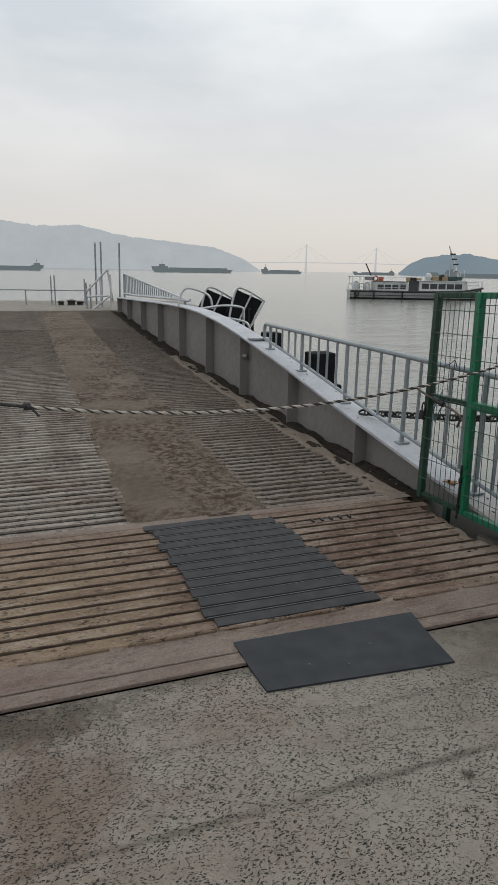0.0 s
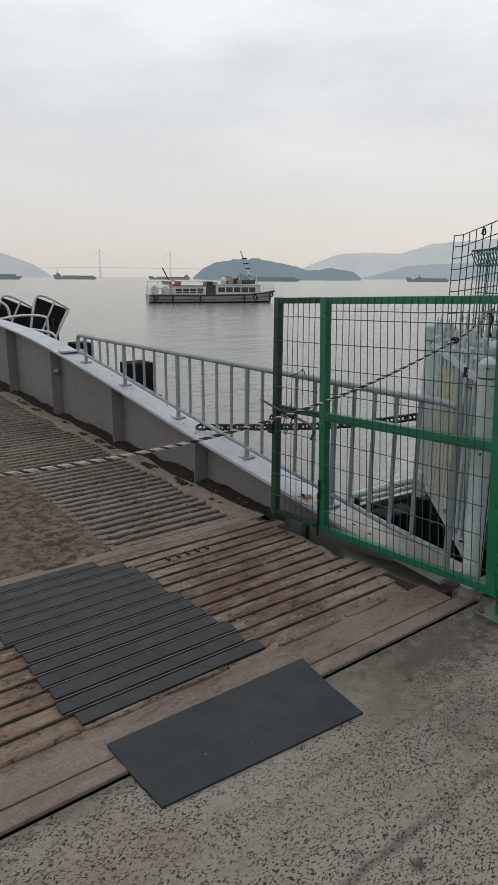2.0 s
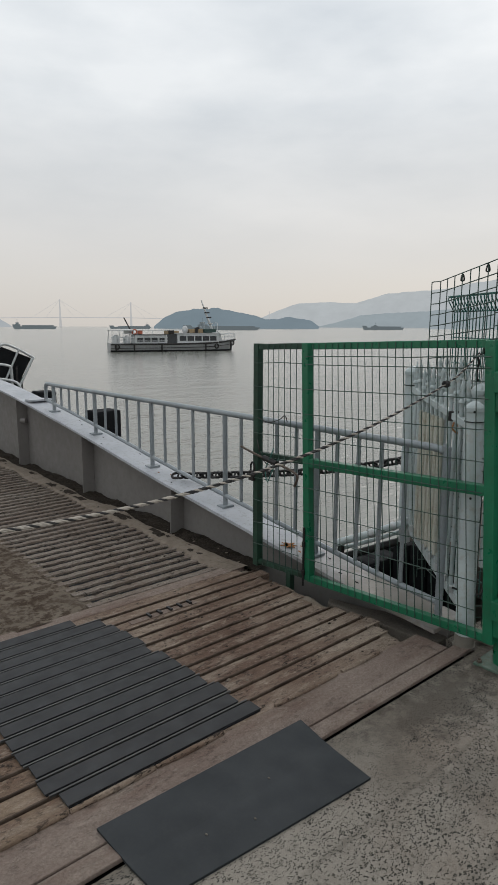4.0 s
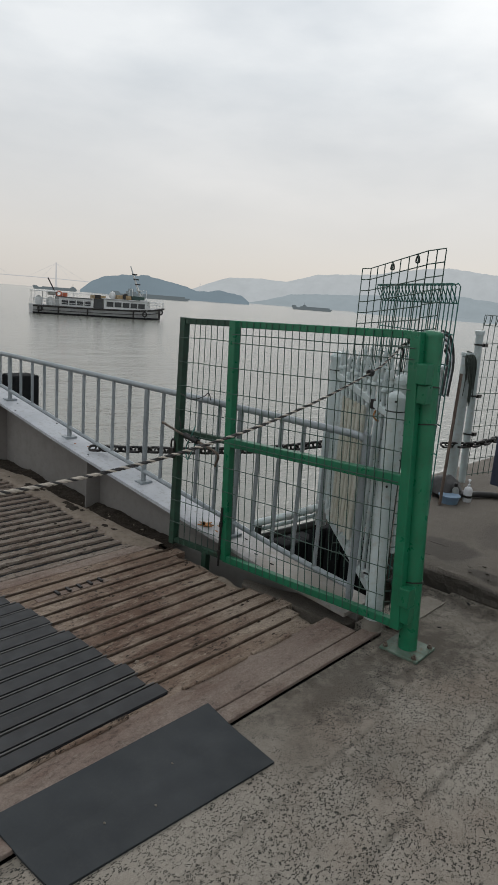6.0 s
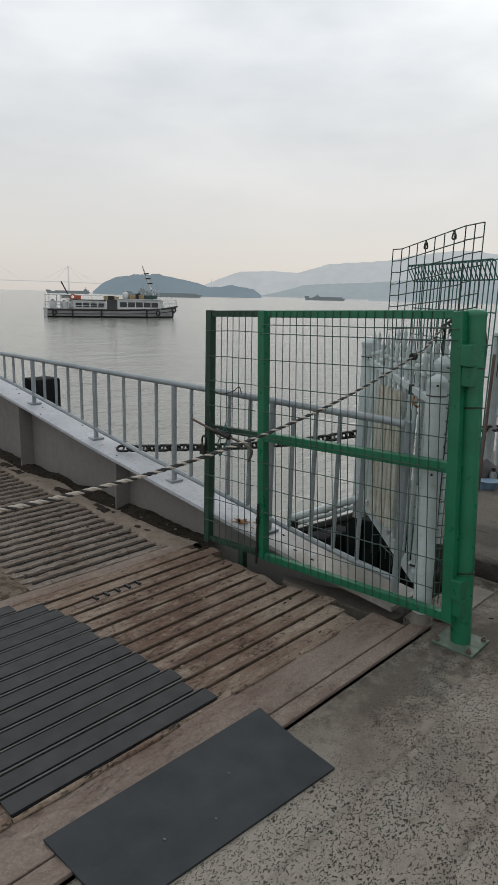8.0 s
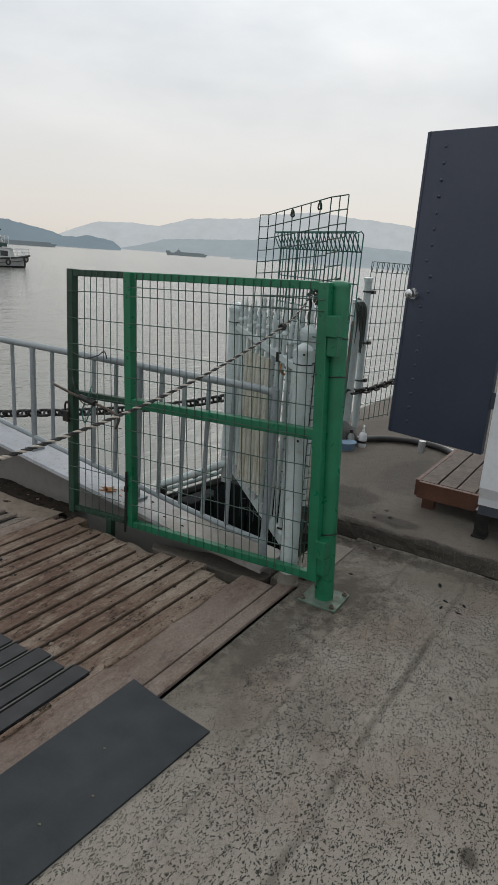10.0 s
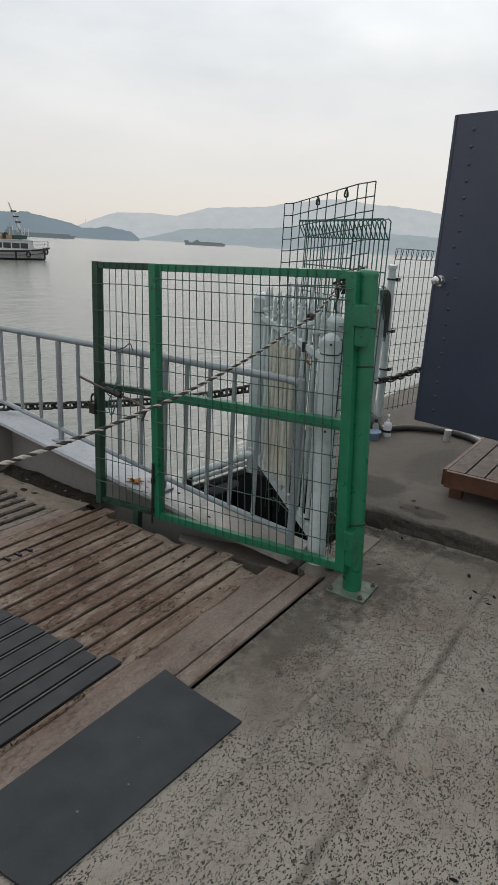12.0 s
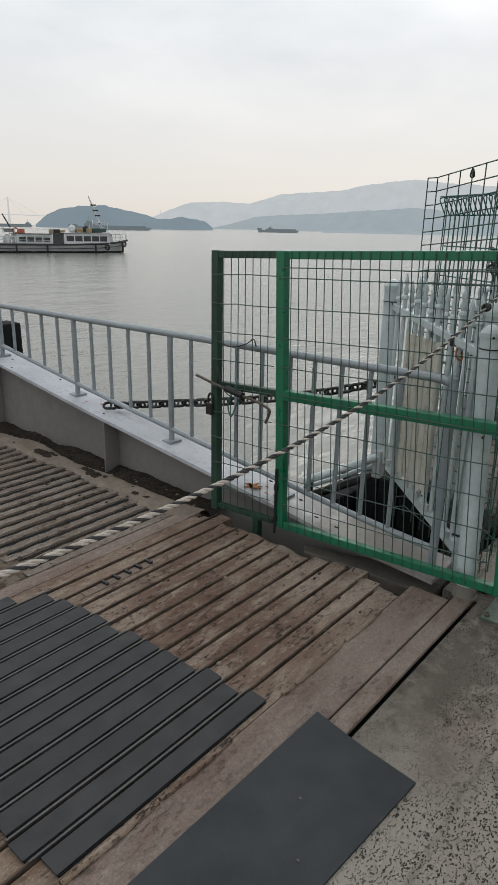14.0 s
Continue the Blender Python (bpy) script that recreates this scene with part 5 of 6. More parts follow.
for i in range(19):
    z = 0.655 + 1.66 * i / 18
    o = 0.125 + (0.02 if 8 <= i <= 11 else 0) * (1 if i in (9, 10) else -1)
    c = H1 - u * o + nv * 0.021 + Vector((0, 0, z))
    part("rivet", Shape().tube([c, c + nv * 0.004, c + nv * 0.006], [0.011, 0.009, 0.003], 8), NAVY, door)
for z in (0.85, 2.15):
    part("hinge", Shape().tube([(4.255, 1.665, z), (4.255, 1.665, z + 0.1)], 0.013, 8).box((4.24, 1.615, z), (4.27, 1.70, z + 0.1)), TRIM, door)
step = thing("timber_step", (4.8, 1.6, 0.11), "low red-brown timber step below the cabin door", "step")
for i in range(7):
    y1 = 2.05 - 0.119 * i
    part("board", Shape().box((4.285, y1 - 0.109, 0.279), (5.25, y1, 0.305)), BOARD, step, bevel=0.003)
part("fascia", Shape().box((4.25, 1.225, 0.195), (4.283, 2.052, 0.303)), TIMBER, step, bevel=0.003)
part("fascia", Shape().box((4.285, 2.053, 0.195), (5.25, 2.08, 0.303)), TIMBER, step, bevel=0.003)
for x in (4.30, 5.16):
    for y in (1.27, 1.98):
        part("leg", Shape().box((x, y - 0.035, 0.115), (x + 0.07, y + 0.045, 0.278)), TIMBER, step, bevel=0.003)
sack = thing("green_sack", (4.2, 1.3, 0.115), "dark green sack tucked below the cabin", "sack")
sh = Shape().lathe((4.14, 1.36, 0.117), [(0.02, 0), (0.10, 0.01), (0.13, 0.06), (0.12, 0.09), (0.07, 0.125), (0.01, 0.13)], 20)
sh.v = [(x + 0.02 * noise.noise((x * 9, y * 9, z * 20)), y + 0.02 * noise.noise((x * 9, y * 9 + 4, z * 20)), z) for x, y, z in sh.v]
part("bag", sh, BAG, sack)

# ---- loose bits on the quay ----
rp = random.Random(11)
pebble_mesh = Shape().lathe((0, 0, 0), [(0.004, 0), (0.011, 0.002), (0.010, 0.006), (0.003, 0.009)], 7).mesh("pebble", PLATFORM)
for x, y, s in ((3.92, 2.2, 1.0), (3.98, 2.12, 1.2), (4.0, 2.24, 0.8), (4.08, 2.18, 1.3), (3.9, 2.08, 0.7)):
    pb = new("pebble", pebble_mesh)
    pb.location, pb.scale, pb.rotation_euler = (x, y, 0.115), (s, s * 1.2, s), (0, 0, rp.uniform(0, 3))
    tagged(pb, "small grey stone chip on the platform", "stone", "stone chips")
leaf_mesh = Shape().prism([(-0.03, 0), (-0.012, 0.012), (0.015, 0.013), (0.032, 0.002), (0.012, -0.012), (-0.014, -0.011)], 0.0015, 0.004).mesh("leaf_scrap", SHADE)
for x, y, s in ((3.53, 1.657, 1.1), (3.376, 1.584, 0.8), (3.30, 1.585, 0.9), (3.39, 1.494, 0.8), (3.30, 1.498, 0.7), (3.735, 2.108, 1.0), (3.334, 2.087, 0.6), (2.62, 1.35, 0.7), (1.76, 1.204, 0.6)):
    lf = new("leaf_scrap", leaf_mesh)
    lf.location, lf.scale, lf.rotation_euler = (x, y, 0.001), (s * 0.7, s * 0.6, 1), (0, 0, rp.uniform(0, 6))
    tagged(lf, "dark flat leaf scrap lying on the concrete", "leaf", "leaf scraps")
for x, y in ((1.62, 2.23), (1.30, 2.17), (1.46, 2.12)):
    cr = new("crumb", pebble_mesh)
    cr.location, cr.scale = (x, y, mat_height(x, y) + 0.001), (0.35, 0.5, 0.3)
    tagged(cr, "tiny pale crumb of grit on the rubber mat", "grit", "grit crumbs")

# ---- pontoon gear beyond the girder ----
pont = thing("landing_pontoon", (4.1, 16, SEA), "grey steel landing pontoon beyond the ramp", "pontoon")
part("hull", Shape().box((3.45, 11.7, SEA - 0.5), (4.75, 19.2, 0.30)), SHADE, pont, bevel=0.03)
part("hull", Shape().box((LEFT, 21.65, SEA - 0.5), (6.5, 27.0, 0.30)), SHADE, pont, bevel=0.03)
part("deck_sheet", Shape().box((LEFT, 21.66, 0.302), (6.48, 26.98, 0.312)), KERB, pont)
fr = thing("pontoon_railing", (1.3, 24, 0.31), "thin steel railing at the pontoon's far side", "railing")
part("top_rail", Shape().tube([(-1.5, 24, 0.83), (2.55, 24, 0.80)], 0.022, 8), RAIL, fr)
for x, z in ((0.5, 0.8), (1.36, 1.3), (1.48, 1.32), (2.5, 1.2), (-0.6, 0.8)):
    part("post", Shape().tube([(x, 24, 0.31), (x, 24, z)], 0.024, 8), RAIL, fr)
lug = thing("mooring_gear", (2.0, 23.6, 0.31), "dark heap of mooring gear on the pontoon", "mooring gear")
for x, w, h in ((1.65, 0.22, 0.12), (2.0, 0.3, 0.16), (2.3, 0.26, 0.12)):
    part("bitt", Shape().lathe((x, 23.7, 0.312), [(w * 0.5, 0), (w * 0.4, h * 0.5), (w * 0.55, h), (0.05, h + 0.04)], 10), BLACK, lug)
gf = thing("ramp_end_frame", (2.8, 20.5, 0.3), "white tubular frame with tall poles at the ramp's end", "steel frame")
for a, b in (((2.52, 20.6, 0.3), (2.55, 20.6, 2.33)), ((2.72, 20.8, 0.3), (2.74, 20.8, 2.36)), ((3.22, 20.5, 0.3), (3.26, 20.5, 2.33)), ((2.2, 20.3, 0.3), (2.2, 20.3, 1.15)), ((2.32, 20.3, 0.3), (2.32, 20.3, 1.1))):
    part("pole", Shape().tube([a, b], 0.028, 8), RAIL, gf)
for a, b in (((2.2, 20.2, 0.9), (2.84, 20.2, 1.55)), ((2.84, 20.2, 1.55), (2.98, 20.2, 0.6)), ((2.3, 20.1, 0.35), (2.9, 20.1, 0.8)), ((2.3, 20.1, 0.35), (2.95, 20.1, 0.36)), ((2.62, 20.2, 0.32), (2.62, 20.2, 1.3)), ((2.9, 20.1, 0.32), (2.9, 20.1, 1.4)), ((2.2, 20.25, 0.75), (2.98, 20.25, 0.78))):
    part("brace", Shape().tube([a, b], 0.03, 8), GALVP, gf)
r2 = thing("gangway_railing", (3.3, 16, 0.8), "grey sloping gangway railing along the girder", "railing")


def gtop(y):
    return 1.04 + (y - 12.4) * 0.052


for y0, y1 in ((12.4, 20.0),):
    part("top_rail", Shape().tube([(3.30, y0, gtop(y0)), (3.30, y1, gtop(y1))], 0.025, 8), GALVP, r2)
    part("low_rail", Shape().tube([(3.30, y, flange_z(min(y, 19)) + 0.08) for y in (12.0, 14, 16, 18, 20)], 0.03, 8), GALVP, r2)
for i in range(26):
    y = 13.6 + 6.4 * i / 25
    part("picket", Shape().tube([(3.30, y, flange_z(min(y, 19)) + 0.05), (3.30, y, gtop(y))], 0.016, 6), RAIL, r2)
part("post", Shape().tube([(3.30, 20.0, 0.2), (3.30, 20.0, gtop(20))], 0.03, 8), RAIL, r2)
part("post", Shape().tube([(3.30, 12.4, 0.2), (3.30, 12.4, gtop(12.4))], 0.03, 8), RAIL, r2)
st = thing("folded_gangway", (4.1, 12.2, 0.3), "folded boarding gangway with white tube frame and black panels", "gangway")
for dx, dy in ((0.0, 0.25), (0.52, 0.0)):
    pn = Shape()
    for y in (12.0 + dy, 12.04 + dy):
        pn.v += [(3.40 + dx, y, 0.62), (3.86 + dx, y, 0.36), (4.24 + dx, y, 1.02), (3.70 + dx, y, 1.24)]
    pn.f = [(3, 2, 1, 0), (4, 5, 6, 7), (0, 1, 5, 4), (1, 2, 6, 5), (2, 3, 7, 6), (3, 0, 4, 7)]
    part("panel", pn, SHADE, st, "black tread panel", bevel=0.01)
    part("frame_tube", Shape().tube(curve_pts([(3.50 + dx, 11.95 + dy, 0.5), (3.62 + dx, 11.95 + dy, 1.08), (3.72 + dx, 11.95 + dy, 1.27), (3.96 + dx, 11.95 + dy, 1.2), (4.27 + dx, 11.95 + dy, 1.02)], 5), 0.022, 8), GALVP, st)
    part("frame_tube", Shape().tube([(4.26 + dx, 11.95 + dy, 1.04), (3.88 + dx, 11.95 + dy, 0.36)], 0.022, 8), GALVP, st)
    part("frame_tube", Shape().tube([(4.0 + dx, 11.94 + dy, 1.18), (3.66 + dx, 11.94 + dy, 0.5)], 0.018, 8), GALVP, st)
part("hand_loop", Shape().tube(curve_pts([(2.98, 11.6, 0.95), (3.05, 11.6, 1.2), (3.2, 11.6, 1.27), (3.55, 11.6, 1.14), (3.62, 11.6, 0.9)], 5), 0.022, 8), GALVP, st)
part("hand_loop", Shape().tube(curve_pts([(3.3, 11.3, 0.92), (3.7, 11.2, 0.98), (4.0, 11.1, 0.96), (4.06, 11.1, 0.85), (4.05, 11.1, 0.4)], 5), 0.022, 8), GALVP, st)
part("hand_loop", Shape().tube(curve_pts([(3.2, 10.9, 0.86), (3.6, 10.8, 0.8), (3.95, 10.6, 0.72), (4.0, 10.6, 0.5)], 5), 0.022, 8), GALVP, st)
part("support", Shape().box((3.5, 12.05, 0.30), (4.6, 12.35, 0.44)), SHADE, st)
sr = thing("short_railing", (4.6, 11.9, 0.3), "short dark baluster railing on the pontoon edge", "railing")
part("top_rail", Shape().tube([(4.42, 11.85, 0.86), (4.72, 12.4, 0.92)], 0.016, 6), BLACK, sr)
for i in range(7):
    t = i / 6
    part("baluster", Shape().tube([(4.42 + 0.3 * t, 11.85 + 0.55 * t, 0.30), (4.42 + 0.3 * t, 11.85 + 0.55 * t, 0.86 + 0.06 * t)], 0.011, 6), BLACK, sr)
fl2 = thing("mooring_float", (5, 10.5, SEA), "black steel mooring float with square bollards", "mooring float")
part("hull", Shape().box((4.62, 9.45, SEA - 0.4), (5.25, 12.6, -0.22)), SHADE, fl2, bevel=0.03)
part("bollard", Shape().box((4.74, 9.55, -0.219), (5.16, 9.9, 0.30)), SHADE, fl2, bevel=0.03)
part("bollard", Shape().box((4.86, 12.0, -0.219), (5.2, 12.35, 0.40)), SHADE, fl2, bevel=0.03)
part("fender_bar", Shape().tube([(4.60, 9.5, -0.12), (4.60, 12.5, -0.10)], 0.07, 8), BLACK, fl2)

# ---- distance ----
# haze is put into these colours as glow, for land, bridge and barges
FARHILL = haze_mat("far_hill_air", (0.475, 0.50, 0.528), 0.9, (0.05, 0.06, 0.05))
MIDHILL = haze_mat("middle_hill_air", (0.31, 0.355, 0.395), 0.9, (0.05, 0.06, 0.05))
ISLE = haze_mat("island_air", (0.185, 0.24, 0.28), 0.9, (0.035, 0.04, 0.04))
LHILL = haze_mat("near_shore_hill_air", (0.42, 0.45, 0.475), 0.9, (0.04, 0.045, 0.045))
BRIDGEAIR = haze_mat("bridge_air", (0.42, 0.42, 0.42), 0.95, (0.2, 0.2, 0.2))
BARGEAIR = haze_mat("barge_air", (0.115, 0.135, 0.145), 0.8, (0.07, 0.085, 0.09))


def pol(az, dist, z):
    a = radians(az)
    return (0.3 + dist * math.sin(a), 0.6 + dist * math.cos(a), z)


def hills(name, dist, crest, mat, label, rough_h, step=0.12):
    """A ridge seen from the quay: bearing and angular height of its crest, at one distance."""
    az0, az1 = crest[0][0], crest[-1][0]
    k = int((az1 - az0) / step)
    s = Shape()
    rows = [(0.0, -0.02), (0.10, 0.35), (0.22, 0.68), (0.38, 0.92), (0.5, 1.0), (0.75, 0.6), (1.0, -0.02)]
    for i in range(k + 1):
        az = az0 + (az1 - az0) * i / k
        el = float(np.interp(az, [c[0] for c in crest], [c[1] for c in crest]))
        h = dist * math.tan(radians(max(el, 0.0))) + 1.6 - SEA
        h *= 1 + rough_h * (noise.noise((az * 1.1, dist, 0)) + 0.5 * noise.noise((az * 3.1, dist, 3)) + 0.35 * noise.noise((az * 8, dist, 9)))
        for f, g in rows:
            jig = 1 + rough_h * 0.8 * noise.noise((az * 2.2, f * 9, 5))
            p = pol(az, dist * (0.93 + 0.14 * f), SEA + max(-3, h * g * (jig if 0 < g < 1 else 1)))
            s.v.append(p)
    w = len(rows)
    for i in range(k):
        for j in range(w - 1):
            a = i * w + j
            s.f.append((a, a + 1, a + w + 1, a + w))
    s.smooth = True
    return setting(name, s, mat, label, "hills")


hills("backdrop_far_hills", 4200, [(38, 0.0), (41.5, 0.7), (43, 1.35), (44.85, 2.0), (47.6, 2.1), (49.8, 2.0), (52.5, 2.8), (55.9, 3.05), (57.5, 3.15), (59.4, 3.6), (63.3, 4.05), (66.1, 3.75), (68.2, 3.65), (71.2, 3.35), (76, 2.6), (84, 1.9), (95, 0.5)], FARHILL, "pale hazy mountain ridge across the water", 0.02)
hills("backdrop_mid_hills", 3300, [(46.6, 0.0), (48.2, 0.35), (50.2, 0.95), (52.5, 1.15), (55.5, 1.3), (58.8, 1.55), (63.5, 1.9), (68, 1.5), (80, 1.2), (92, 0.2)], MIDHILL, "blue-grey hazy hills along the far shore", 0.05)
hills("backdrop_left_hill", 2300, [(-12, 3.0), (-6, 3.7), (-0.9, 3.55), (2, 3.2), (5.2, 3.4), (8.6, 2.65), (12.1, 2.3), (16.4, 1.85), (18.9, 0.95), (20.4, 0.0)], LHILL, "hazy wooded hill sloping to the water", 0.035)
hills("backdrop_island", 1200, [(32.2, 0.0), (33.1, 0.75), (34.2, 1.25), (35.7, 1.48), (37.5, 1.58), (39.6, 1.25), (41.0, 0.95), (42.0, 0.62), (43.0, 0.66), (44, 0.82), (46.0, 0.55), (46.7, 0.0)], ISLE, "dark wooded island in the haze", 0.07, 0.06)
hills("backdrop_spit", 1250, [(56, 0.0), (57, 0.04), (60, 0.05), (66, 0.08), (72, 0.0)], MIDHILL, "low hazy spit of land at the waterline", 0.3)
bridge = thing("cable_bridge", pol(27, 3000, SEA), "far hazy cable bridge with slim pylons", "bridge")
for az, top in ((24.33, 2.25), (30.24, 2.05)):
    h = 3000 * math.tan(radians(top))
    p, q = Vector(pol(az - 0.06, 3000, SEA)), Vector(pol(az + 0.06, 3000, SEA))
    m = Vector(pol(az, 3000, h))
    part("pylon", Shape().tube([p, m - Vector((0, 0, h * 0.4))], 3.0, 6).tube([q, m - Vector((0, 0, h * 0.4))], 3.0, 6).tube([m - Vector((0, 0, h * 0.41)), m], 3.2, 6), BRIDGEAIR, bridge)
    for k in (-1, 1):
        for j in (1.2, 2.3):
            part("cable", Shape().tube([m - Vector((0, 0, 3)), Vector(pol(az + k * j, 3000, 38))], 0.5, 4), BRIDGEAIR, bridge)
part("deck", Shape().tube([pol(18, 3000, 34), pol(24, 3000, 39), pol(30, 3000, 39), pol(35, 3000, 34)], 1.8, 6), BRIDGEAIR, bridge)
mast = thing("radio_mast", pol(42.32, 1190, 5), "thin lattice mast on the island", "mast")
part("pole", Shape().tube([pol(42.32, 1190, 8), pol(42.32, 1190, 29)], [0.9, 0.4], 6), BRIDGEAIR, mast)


def barge(az0, az1, dist, wheel, label, h=5.0, house=6.0):
    a, b = Vector(pol(az0, dist, SEA)), Vector(pol(az1, dist, SEA))
    u, L = (b - a).normalized(), (b - a).length
    s = Vector((-u.y, u.x, 0)) * (L * 0.07)
    ob = thing("cargo_barge", tuple(a), label, "barge", "moored barges")

    def blk(name, t0, t1, z0, z1, w, rake0=0.0, rake1=0.0):
        sh = Shape()
        for t, r in ((t0, rake0), (t1, rake1)):
            for z in (z0, z1):
                o = u * (L * t) + u * (L * r * (1 if z == z1 else 0))
                for k in (-w, w):
                    p = a + o + s * k
                    sh.v.append((p.x, p.y, SEA + z))
        sh.f = [(0, 1, 3, 2), (4, 6, 7, 5), (0, 2, 6, 4), (1, 5, 7, 3), (0, 4, 5, 1), (2, 3, 7, 6)]
        return part(name, sh, BARGEAIR, ob)

    blk("hull", 0.03, 0.96, -0.5, h * 0.55, 1.0, -0.03, 0.04)
    blk("coaming", 0.2, 0.93, h * 0.55, h * 0.8, 0.8)
    blk("bow", 0.0, 0.12, h * 0.4, h * 0.95, 0.9, -0.01, -0.03)
    blk("wheelhouse", wheel - 0.035, wheel + 0.035, h * 0.7, h * 0.7 + house, 0.5)
    blk("cabin", wheel - 0.06, wheel + 0.07, h * 0.55, h * 0.7 + house * 0.45, 0.7)
    p = a + u * (L * wheel)
    part("mast", Shape().tube([(p.x, p.y, SEA + h * 0.7 + house), (p.x, p.y, SEA + h + house * 1.6)], 0.25, 5), BARGEAIR, ob)
    return ob


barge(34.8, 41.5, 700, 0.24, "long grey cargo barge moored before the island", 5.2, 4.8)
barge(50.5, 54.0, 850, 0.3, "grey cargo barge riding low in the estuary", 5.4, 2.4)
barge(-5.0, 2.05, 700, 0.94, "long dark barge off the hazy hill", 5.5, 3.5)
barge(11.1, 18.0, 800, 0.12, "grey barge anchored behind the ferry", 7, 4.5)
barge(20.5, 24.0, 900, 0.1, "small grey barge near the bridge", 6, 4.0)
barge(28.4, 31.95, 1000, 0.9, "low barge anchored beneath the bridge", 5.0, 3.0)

# ---- passenger boat ----
HULLW = painted("grey_white_hull", (0.33, 0.345, 0.35), (0.40, 0.415, 0.42), 0.5, big=0.6, fine=4, dirt=(0.2, 0.15, 0.1), amount=0.5)
SUPER = painted("boat_white", (0.50, 0.52, 0.53), (0.56, 0.58, 0.58), 0.5, big=0.6, fine=5, dirt=(0.25, 0.2, 0.15), amount=0.3)
GLASSD = painted("dark_window", (0.02, 0.026, 0.03), (0.035, 0.04, 0.045), 0.15, big=1, fine=5, amount=0.1, bump=0.0)
TARP = painted("dark_green_tarp", (0.02, 0.05, 0.045), (0.03, 0.065, 0.055), 0.7, big=1, fine=6, amount=0.3)
CRATE = painted("tan_crate", (0.26, 0.19, 0.10), (0.33, 0.25, 0.15), 0.8, big=2, fine=8, amount=0.5)
REDP = painted("faded_red", (0.42, 0.10, 0.05), (0.48, 0.14, 0.08), 0.7, big=2, fine=8, amount=0.3)
boat = thing("passenger_boat", (58.15, 87.0, SEA), "white and grey passenger boat under way", "boat", turn=math.atan2(-6.9, 18.4))
BL = 22.0
boat.scale = (0.93, 0.93, 0.93)
hull = Shape()
secs = [(-BL / 2, 2.2, 1.35), (-BL / 2 + 1, 2.5, 1.35), (-4, 2.6, 1.35), (2, 2.6, 1.4), (6, 2.3, 1.5), (8.6, 1.5, 1.7), (10.2, 0.6, 1.9), (11.2, 0.06, 2.05)]
for x, w, h in secs:
    xb = x - (0 if x < 7 else (x - 7) * 0.35)
    hull.v += [(xb, -w * 0.8, -0.4), (x, -w, h), (x, w, h), (xb, w * 0.8, -0.4)]
for i in range(len(secs) - 1):
    for k in range(4):
        a, b = 4 * i + k, 4 * i + (k + 1) % 4
        hull.f.append((a, b, b + 4, a + 4))
hull.f += [(0, 1, 2, 3), (31, 30, 29, 28)]
hb = part("hull", hull, HULLW, boat, local=True)
for side in (-1, 1):
    part("rubbing_strake", Shape().tube([(x, side * (w + 0.04), h - 0.12) for x, w, h in secs], 0.14, 6), BLACK, hb, local=True)
    part("rubbing_strake", Shape().tube([(x, side * (w * 0.96 + 0.03), h - 0.75) for x, w, h in secs[:-1]], 0.05, 5), BLACK, hb, local=True)
part("waterline_band", Shape().tube([(x, -w * 0.86, 0.12) for x, w, h in secs[:-1]], 0.16, 6), SHADE, hb, local=True)
for x in (-10.2, -7.2, -2.6, 5.0, 9.6):
    part("fender_post", Shape().box((x - 0.1, -2.75 if abs(x) < 9 else -2.55, 0.2), (x + 0.1, -2.5 if abs(x) < 9 else -2.2, 1.35)), BLACK, hb, local=True)
for x, w in ((-10.0, 2.6), (7.0, 2.35), (10.3, 0.9)):
    ring = [(x + 0.32 * math.cos(a), -w - 0.08, 0.85 + (0.5 if x > 9 else 0) + 0.38 * math.sin(a)) for a in ang]
    part("tyre_fender", Shape().tube(ring, 0.13, 6, True), BLACK, hb, local=True)


def house(x0, x1, w, z0, z1, name):
    return part(name, Shape().box((x0, -w, z0), (x1, w, z1)), SUPER, boat, bevel=0.06, local=True)


fore = house(0.2, 7.6, 2.0, 1.36, 2.95, "fore_cabin")
aft = house(-7.0, -1.6, 2.0, 1.36, 2.75, "aft_cabin")
wheelh = part("wheelhouse", Shape().prism([(6.4, 1.4), (8.4, 1.4), (8.1, 2.3), (7.7, 3.15), (6.4, 3.15)], -1.6, 1.6, "y"), SUPER, boat, local=True)
for c, xs, z0, z1, wd in ((fore, (0.6, 1.95, 3.3, 4.65, 5.95), 1.75, 2.55, 1.15), (aft, (-6.6, -5.4, -4.2, -3.0), 1.65, 2.4, 1.0)):
    for x in xs:
        for side in (-1, 1):
            part("window", Shape().box((x - 0.03, side * 2.0 - 0.03, z0 - 0.05), (x + wd + 0.03, side * 2.0 + 0.03, z1 + 0.05)), SUPER, c, local=True)
            part("pane", Shape().box((x, side * 2.0 - 0.045, z0), (x + wd, side * 2.0 + 0.045, z1)), GLASSD, c, local=True)
for x in (6.75, 7.3):
    part("pane", Shape().box((x, -1.65, 2.3), (x + 0.42, 1.65, 2.9)), GLASSD, wheelh, local=True)
part("front_pane", Shape().box((7.75, -1.3, 2.35), (8.14, 1.3, 2.9)), GLASSD, wheelh, local=True)
part("fore_roof", Shape().box((-0.2, -2.2, 2.955), (7.8, 2.2, 3.06)), SUPER, boat, bevel=0.03, local=True)
part("aft_roof", Shape().box((-7.3, -2.2, 2.755), (-1.3, 2.2, 2.85)), GLASSD, boat, bevel=0.03, local=True)
part("awning", Shape().box((-10.9, -2.2, 3.45), (-7.05, 2.2, 3.56)), SUPER, boat, bevel=0.02, local=True)
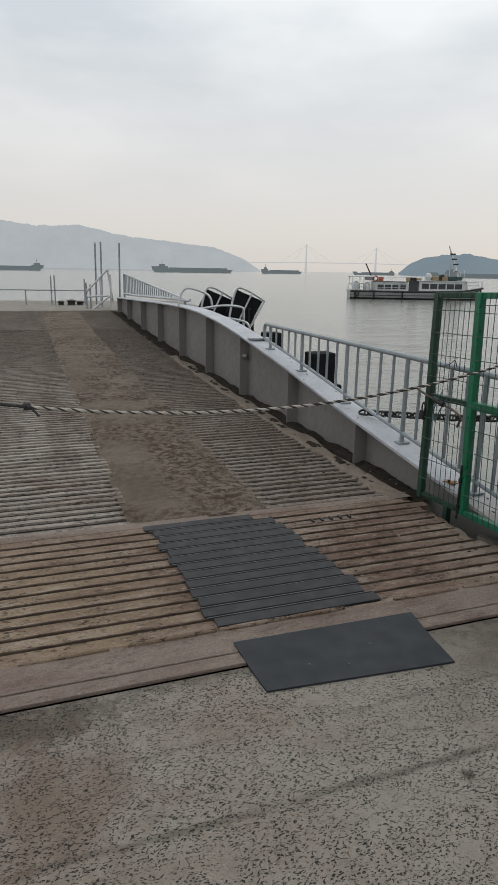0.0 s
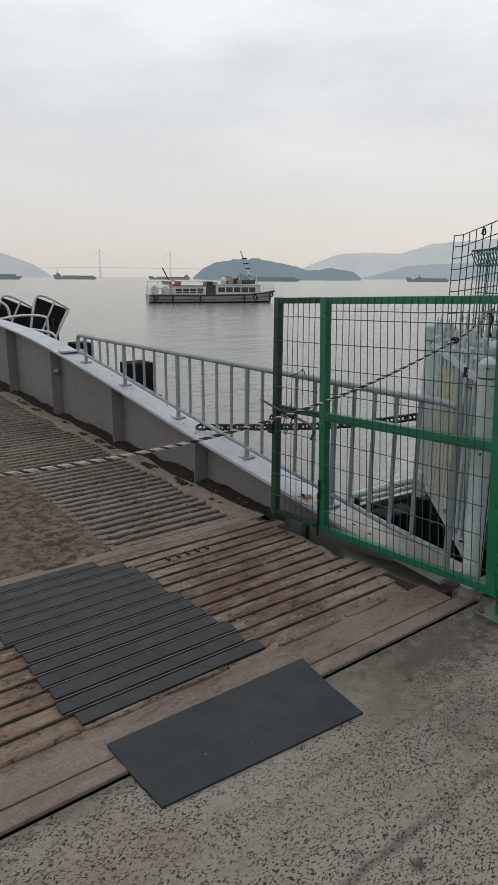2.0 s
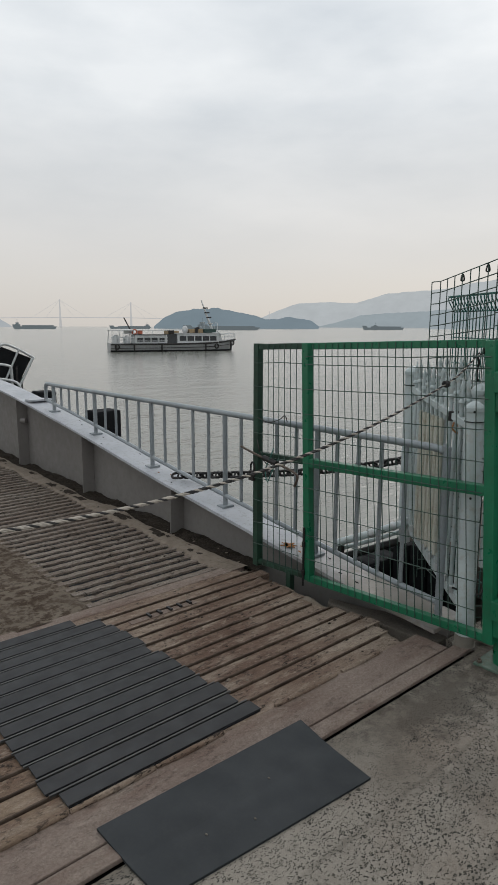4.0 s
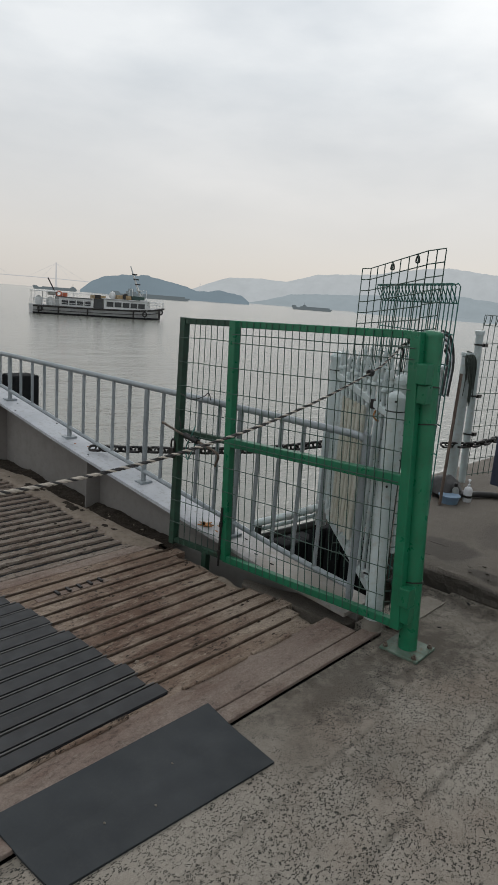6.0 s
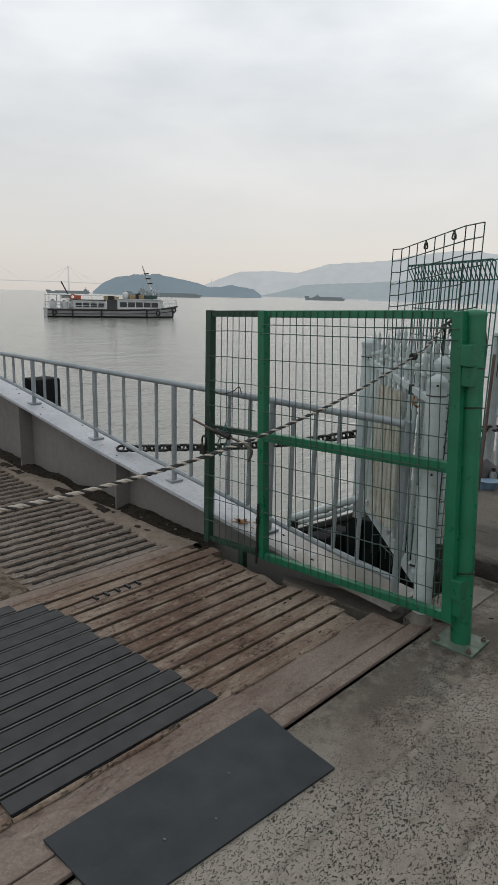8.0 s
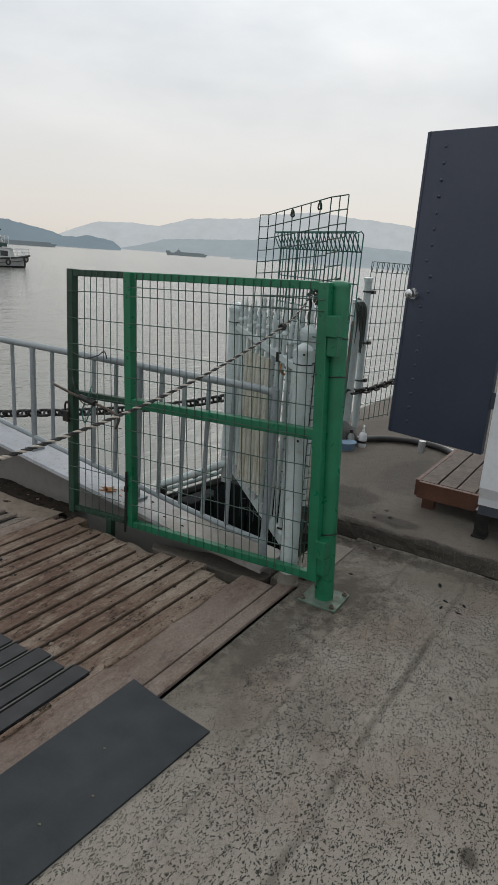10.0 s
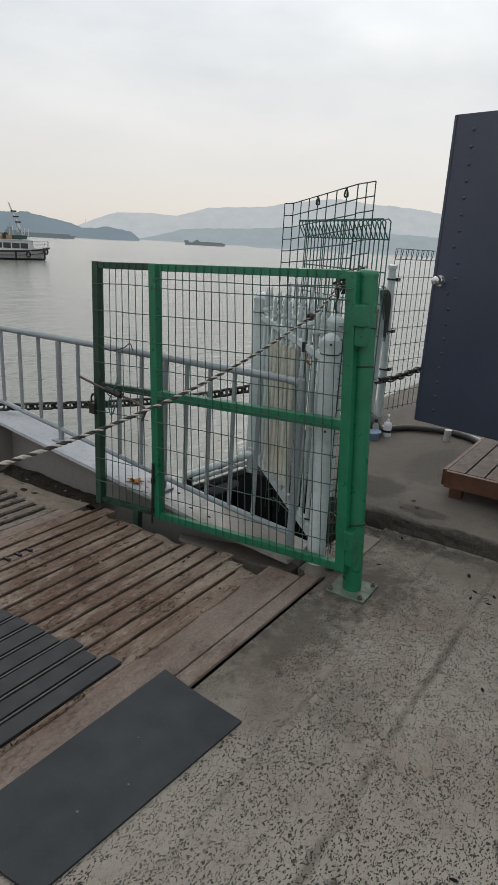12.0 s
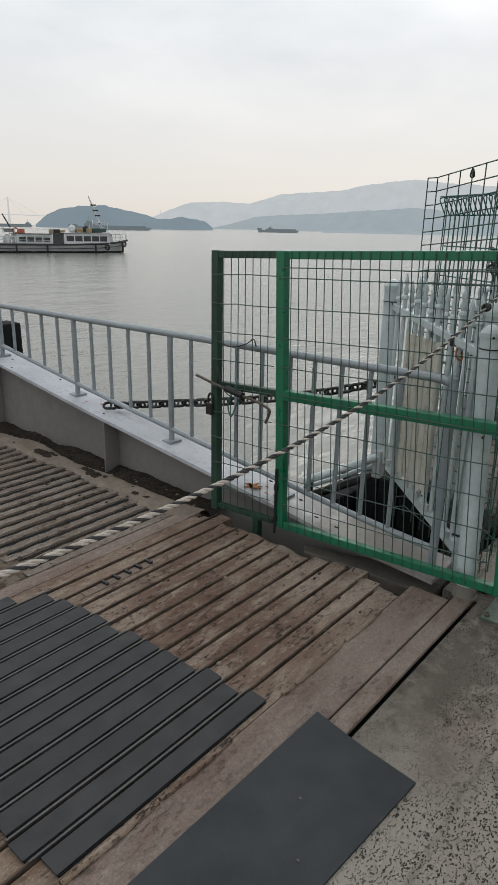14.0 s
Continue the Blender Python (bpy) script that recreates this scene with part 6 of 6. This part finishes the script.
for x in (-10.7, -8.9, -7.2):
    for side in (-1, 1):
        part("awning_post", Shape().tube([(x, side * 2.1, 1.36), (x, side * 2.1, 3.46)], 0.05, 6), SUPER, boat, local=True)
part("doorway", Shape().box((-1.5, -1.9, 1.36), (0.1, -1.85, 2.9)), GLASSD, boat, local=True)
part("bridge_box", Shape().box((-1.3, -1.5, 2.86), (0.6, 1.5, 3.4)), CRATE, boat, bevel=0.04, local=True)
part("roof_frame", Shape().box((-1.2, -1.6, 2.96), (-0.25, 1.6, 3.5)), BLACK, boat, bevel=0.05, local=True)
part("roof_box", Shape().box((3.4, -1.7, 3.065), (3.9, -1.2, 3.9)), BLACK, boat, bevel=0.05, local=True)
part("deck_crate", Shape().box((2.5, -1.5, 3.065), (4.9, 1.3, 3.72)), CRATE, boat, bevel=0.08, local=True)
part("tarpaulin", Shape().box((5.0, -1.6, 3.065), (7.2, 1.5, 3.75)), TARP, boat, "dark green tarpaulin", bevel=0.15, local=True)
part("dome", Shape().lathe((1.9, -0.6, 3.065), [(0.35, 0), (0.55, 0.3), (0.5, 0.8), (0.3, 1.1), (0.02, 1.2)], 12), SUPER, boat, local=True)
part("dark_drum", Shape().lathe((4.4, 0.2, 3.1), [(0.35, 0), (0.4, 0.6), (0.25, 0.95), (0.02, 1.0)], 12), BLACK, boat, local=True)
part("life_raft", Shape().tube([(-8.6, -1.2, 3.3), (-7.4, -1.2, 3.3)], 0.35, 12), SUPER, boat, local=True)
part("life_ring", Shape().tube([(-7.0 + 0.38 * math.cos(a), -1.9, 3.25 + 0.38 * math.sin(a)) for a in ang], 0.12, 6, True), REDP, boat, "faded red life ring", local=True)
part("red_box", Shape().box((-6.5, -1.6, 2.86), (-5.6, -0.6, 3.5)), REDP, boat, bevel=0.08, local=True)
part("vent", Shape().lathe((-10.0, -1.2, 1.36), [(0.5, 0), (0.55, 0.6), (0.5, 1.1), (0.2, 1.4), (0.02, 1.45)], 12), SUPER, boat, local=True)
part("vent", Shape().lathe((-8.2, -1.3, 1.36), [(0.5, 0), (0.55, 0.6), (0.5, 1.0), (0.2, 1.3), (0.02, 1.35)], 12), SUPER, boat, local=True)
mastp = part("mast", Shape().tube([(7.1, 0, 3.1), (6.0, 0, 6.0), (5.0, 0, 8.6)], [0.22, 0.16, 0.09], 8).tube([(7.4, 0.4, 3.2), (6.5, 0, 5.2)], 0.06, 6), SUPER, boat, local=True)
part("radar", Shape().box((6.3, -0.8, 4.6), (6.9, 0.8, 4.75)), SUPER, mastp, local=True)
for z in (5.6, 6.4, 7.2):
    part("lamp", Shape().box((5.75 - 0.38 * (z - 6), -0.16, z), (6.6 - 0.38 * (z - 6), 0.16, z + 0.2)), BLACK, mastp, local=True)
part("arch", Shape().tube(curve_pts([(5.2, -1.0, 3.1), (5.2, -0.95, 4.6), (5.4, 0, 4.9), (5.2, 0.95, 4.6), (5.2, 1.0, 3.1)], 5), 0.05, 6), SUPER, boat, local=True)
part("arch", Shape().tube([(7.6, -1.0, 3.1), (7.6, -0.95, 4.8), (7.6, 0.95, 4.8), (7.6, 1.0, 3.1)], 0.05, 6), SUPER, boat, local=True)
part("flag_pole", Shape().tube([(-7.0, 0, 2.9), (-8.4, 0, 5.6)], 0.11, 6), BLACK, boat, local=True)
for side in (-1, 1):
    pts = [(7.9, side * 1.75, 2.75), (9.0, side * 1.4, 2.85), (10.4, side * 0.6, 2.95), (11.1, side * 0.1, 3.0)]
    part("bow_rail", Shape().tube(pts, 0.045, 6).tube([(x, y, z - 0.5) for x, y, z in pts], 0.03, 6), SUPER, boat, local=True)
    for t in (0.0, 0.25, 0.5, 0.75, 1.0):
        x = 8.0 + 3.0 * t
        y = side * float(np.interp(x, [8.6, 10.2, 11.2], [1.5, 0.6, 0.1]))
        part("stanchion", Shape().tube([(x, y, 1.6), (x, y, 2.8 + 0.2 * t)], 0.035, 6), SUPER, boat, local=True)
    pts = [(-10.9, side * 2.1, 2.35), (-7.1, side * 2.4, 2.35), (-1.6, side * 2.5, 2.3)]
    part("side_rail", Shape().tube(pts, 0.04, 6).tube([(x, y, z - 0.45) for x, y, z in pts], 0.03, 6), SUPER, boat, local=True)
    for i in range(8):
        x = -10.9 + 1.32 * i
        part("stanchion", Shape().tube([(x, side * (2.1 + 0.3 * min(1, i / 3)), 1.35), (x, side * (2.1 + 0.3 * min(1, i / 3)), 2.35)], 0.035, 6), SUPER, boat, local=True)
    part("roof_rail", Shape().tube([(-6.5, side * 1.9, 3.5), (-1.5, side * 1.9, 3.5)], 0.03, 6).tube([(-6.5, side * 1.9, 2.85), (-6.5, side * 1.9, 3.5)], 0.03, 6).tube([(-4, side * 1.9, 2.85), (-4, side * 1.9, 3.5)], 0.03, 6), SUPER, boat, local=True)
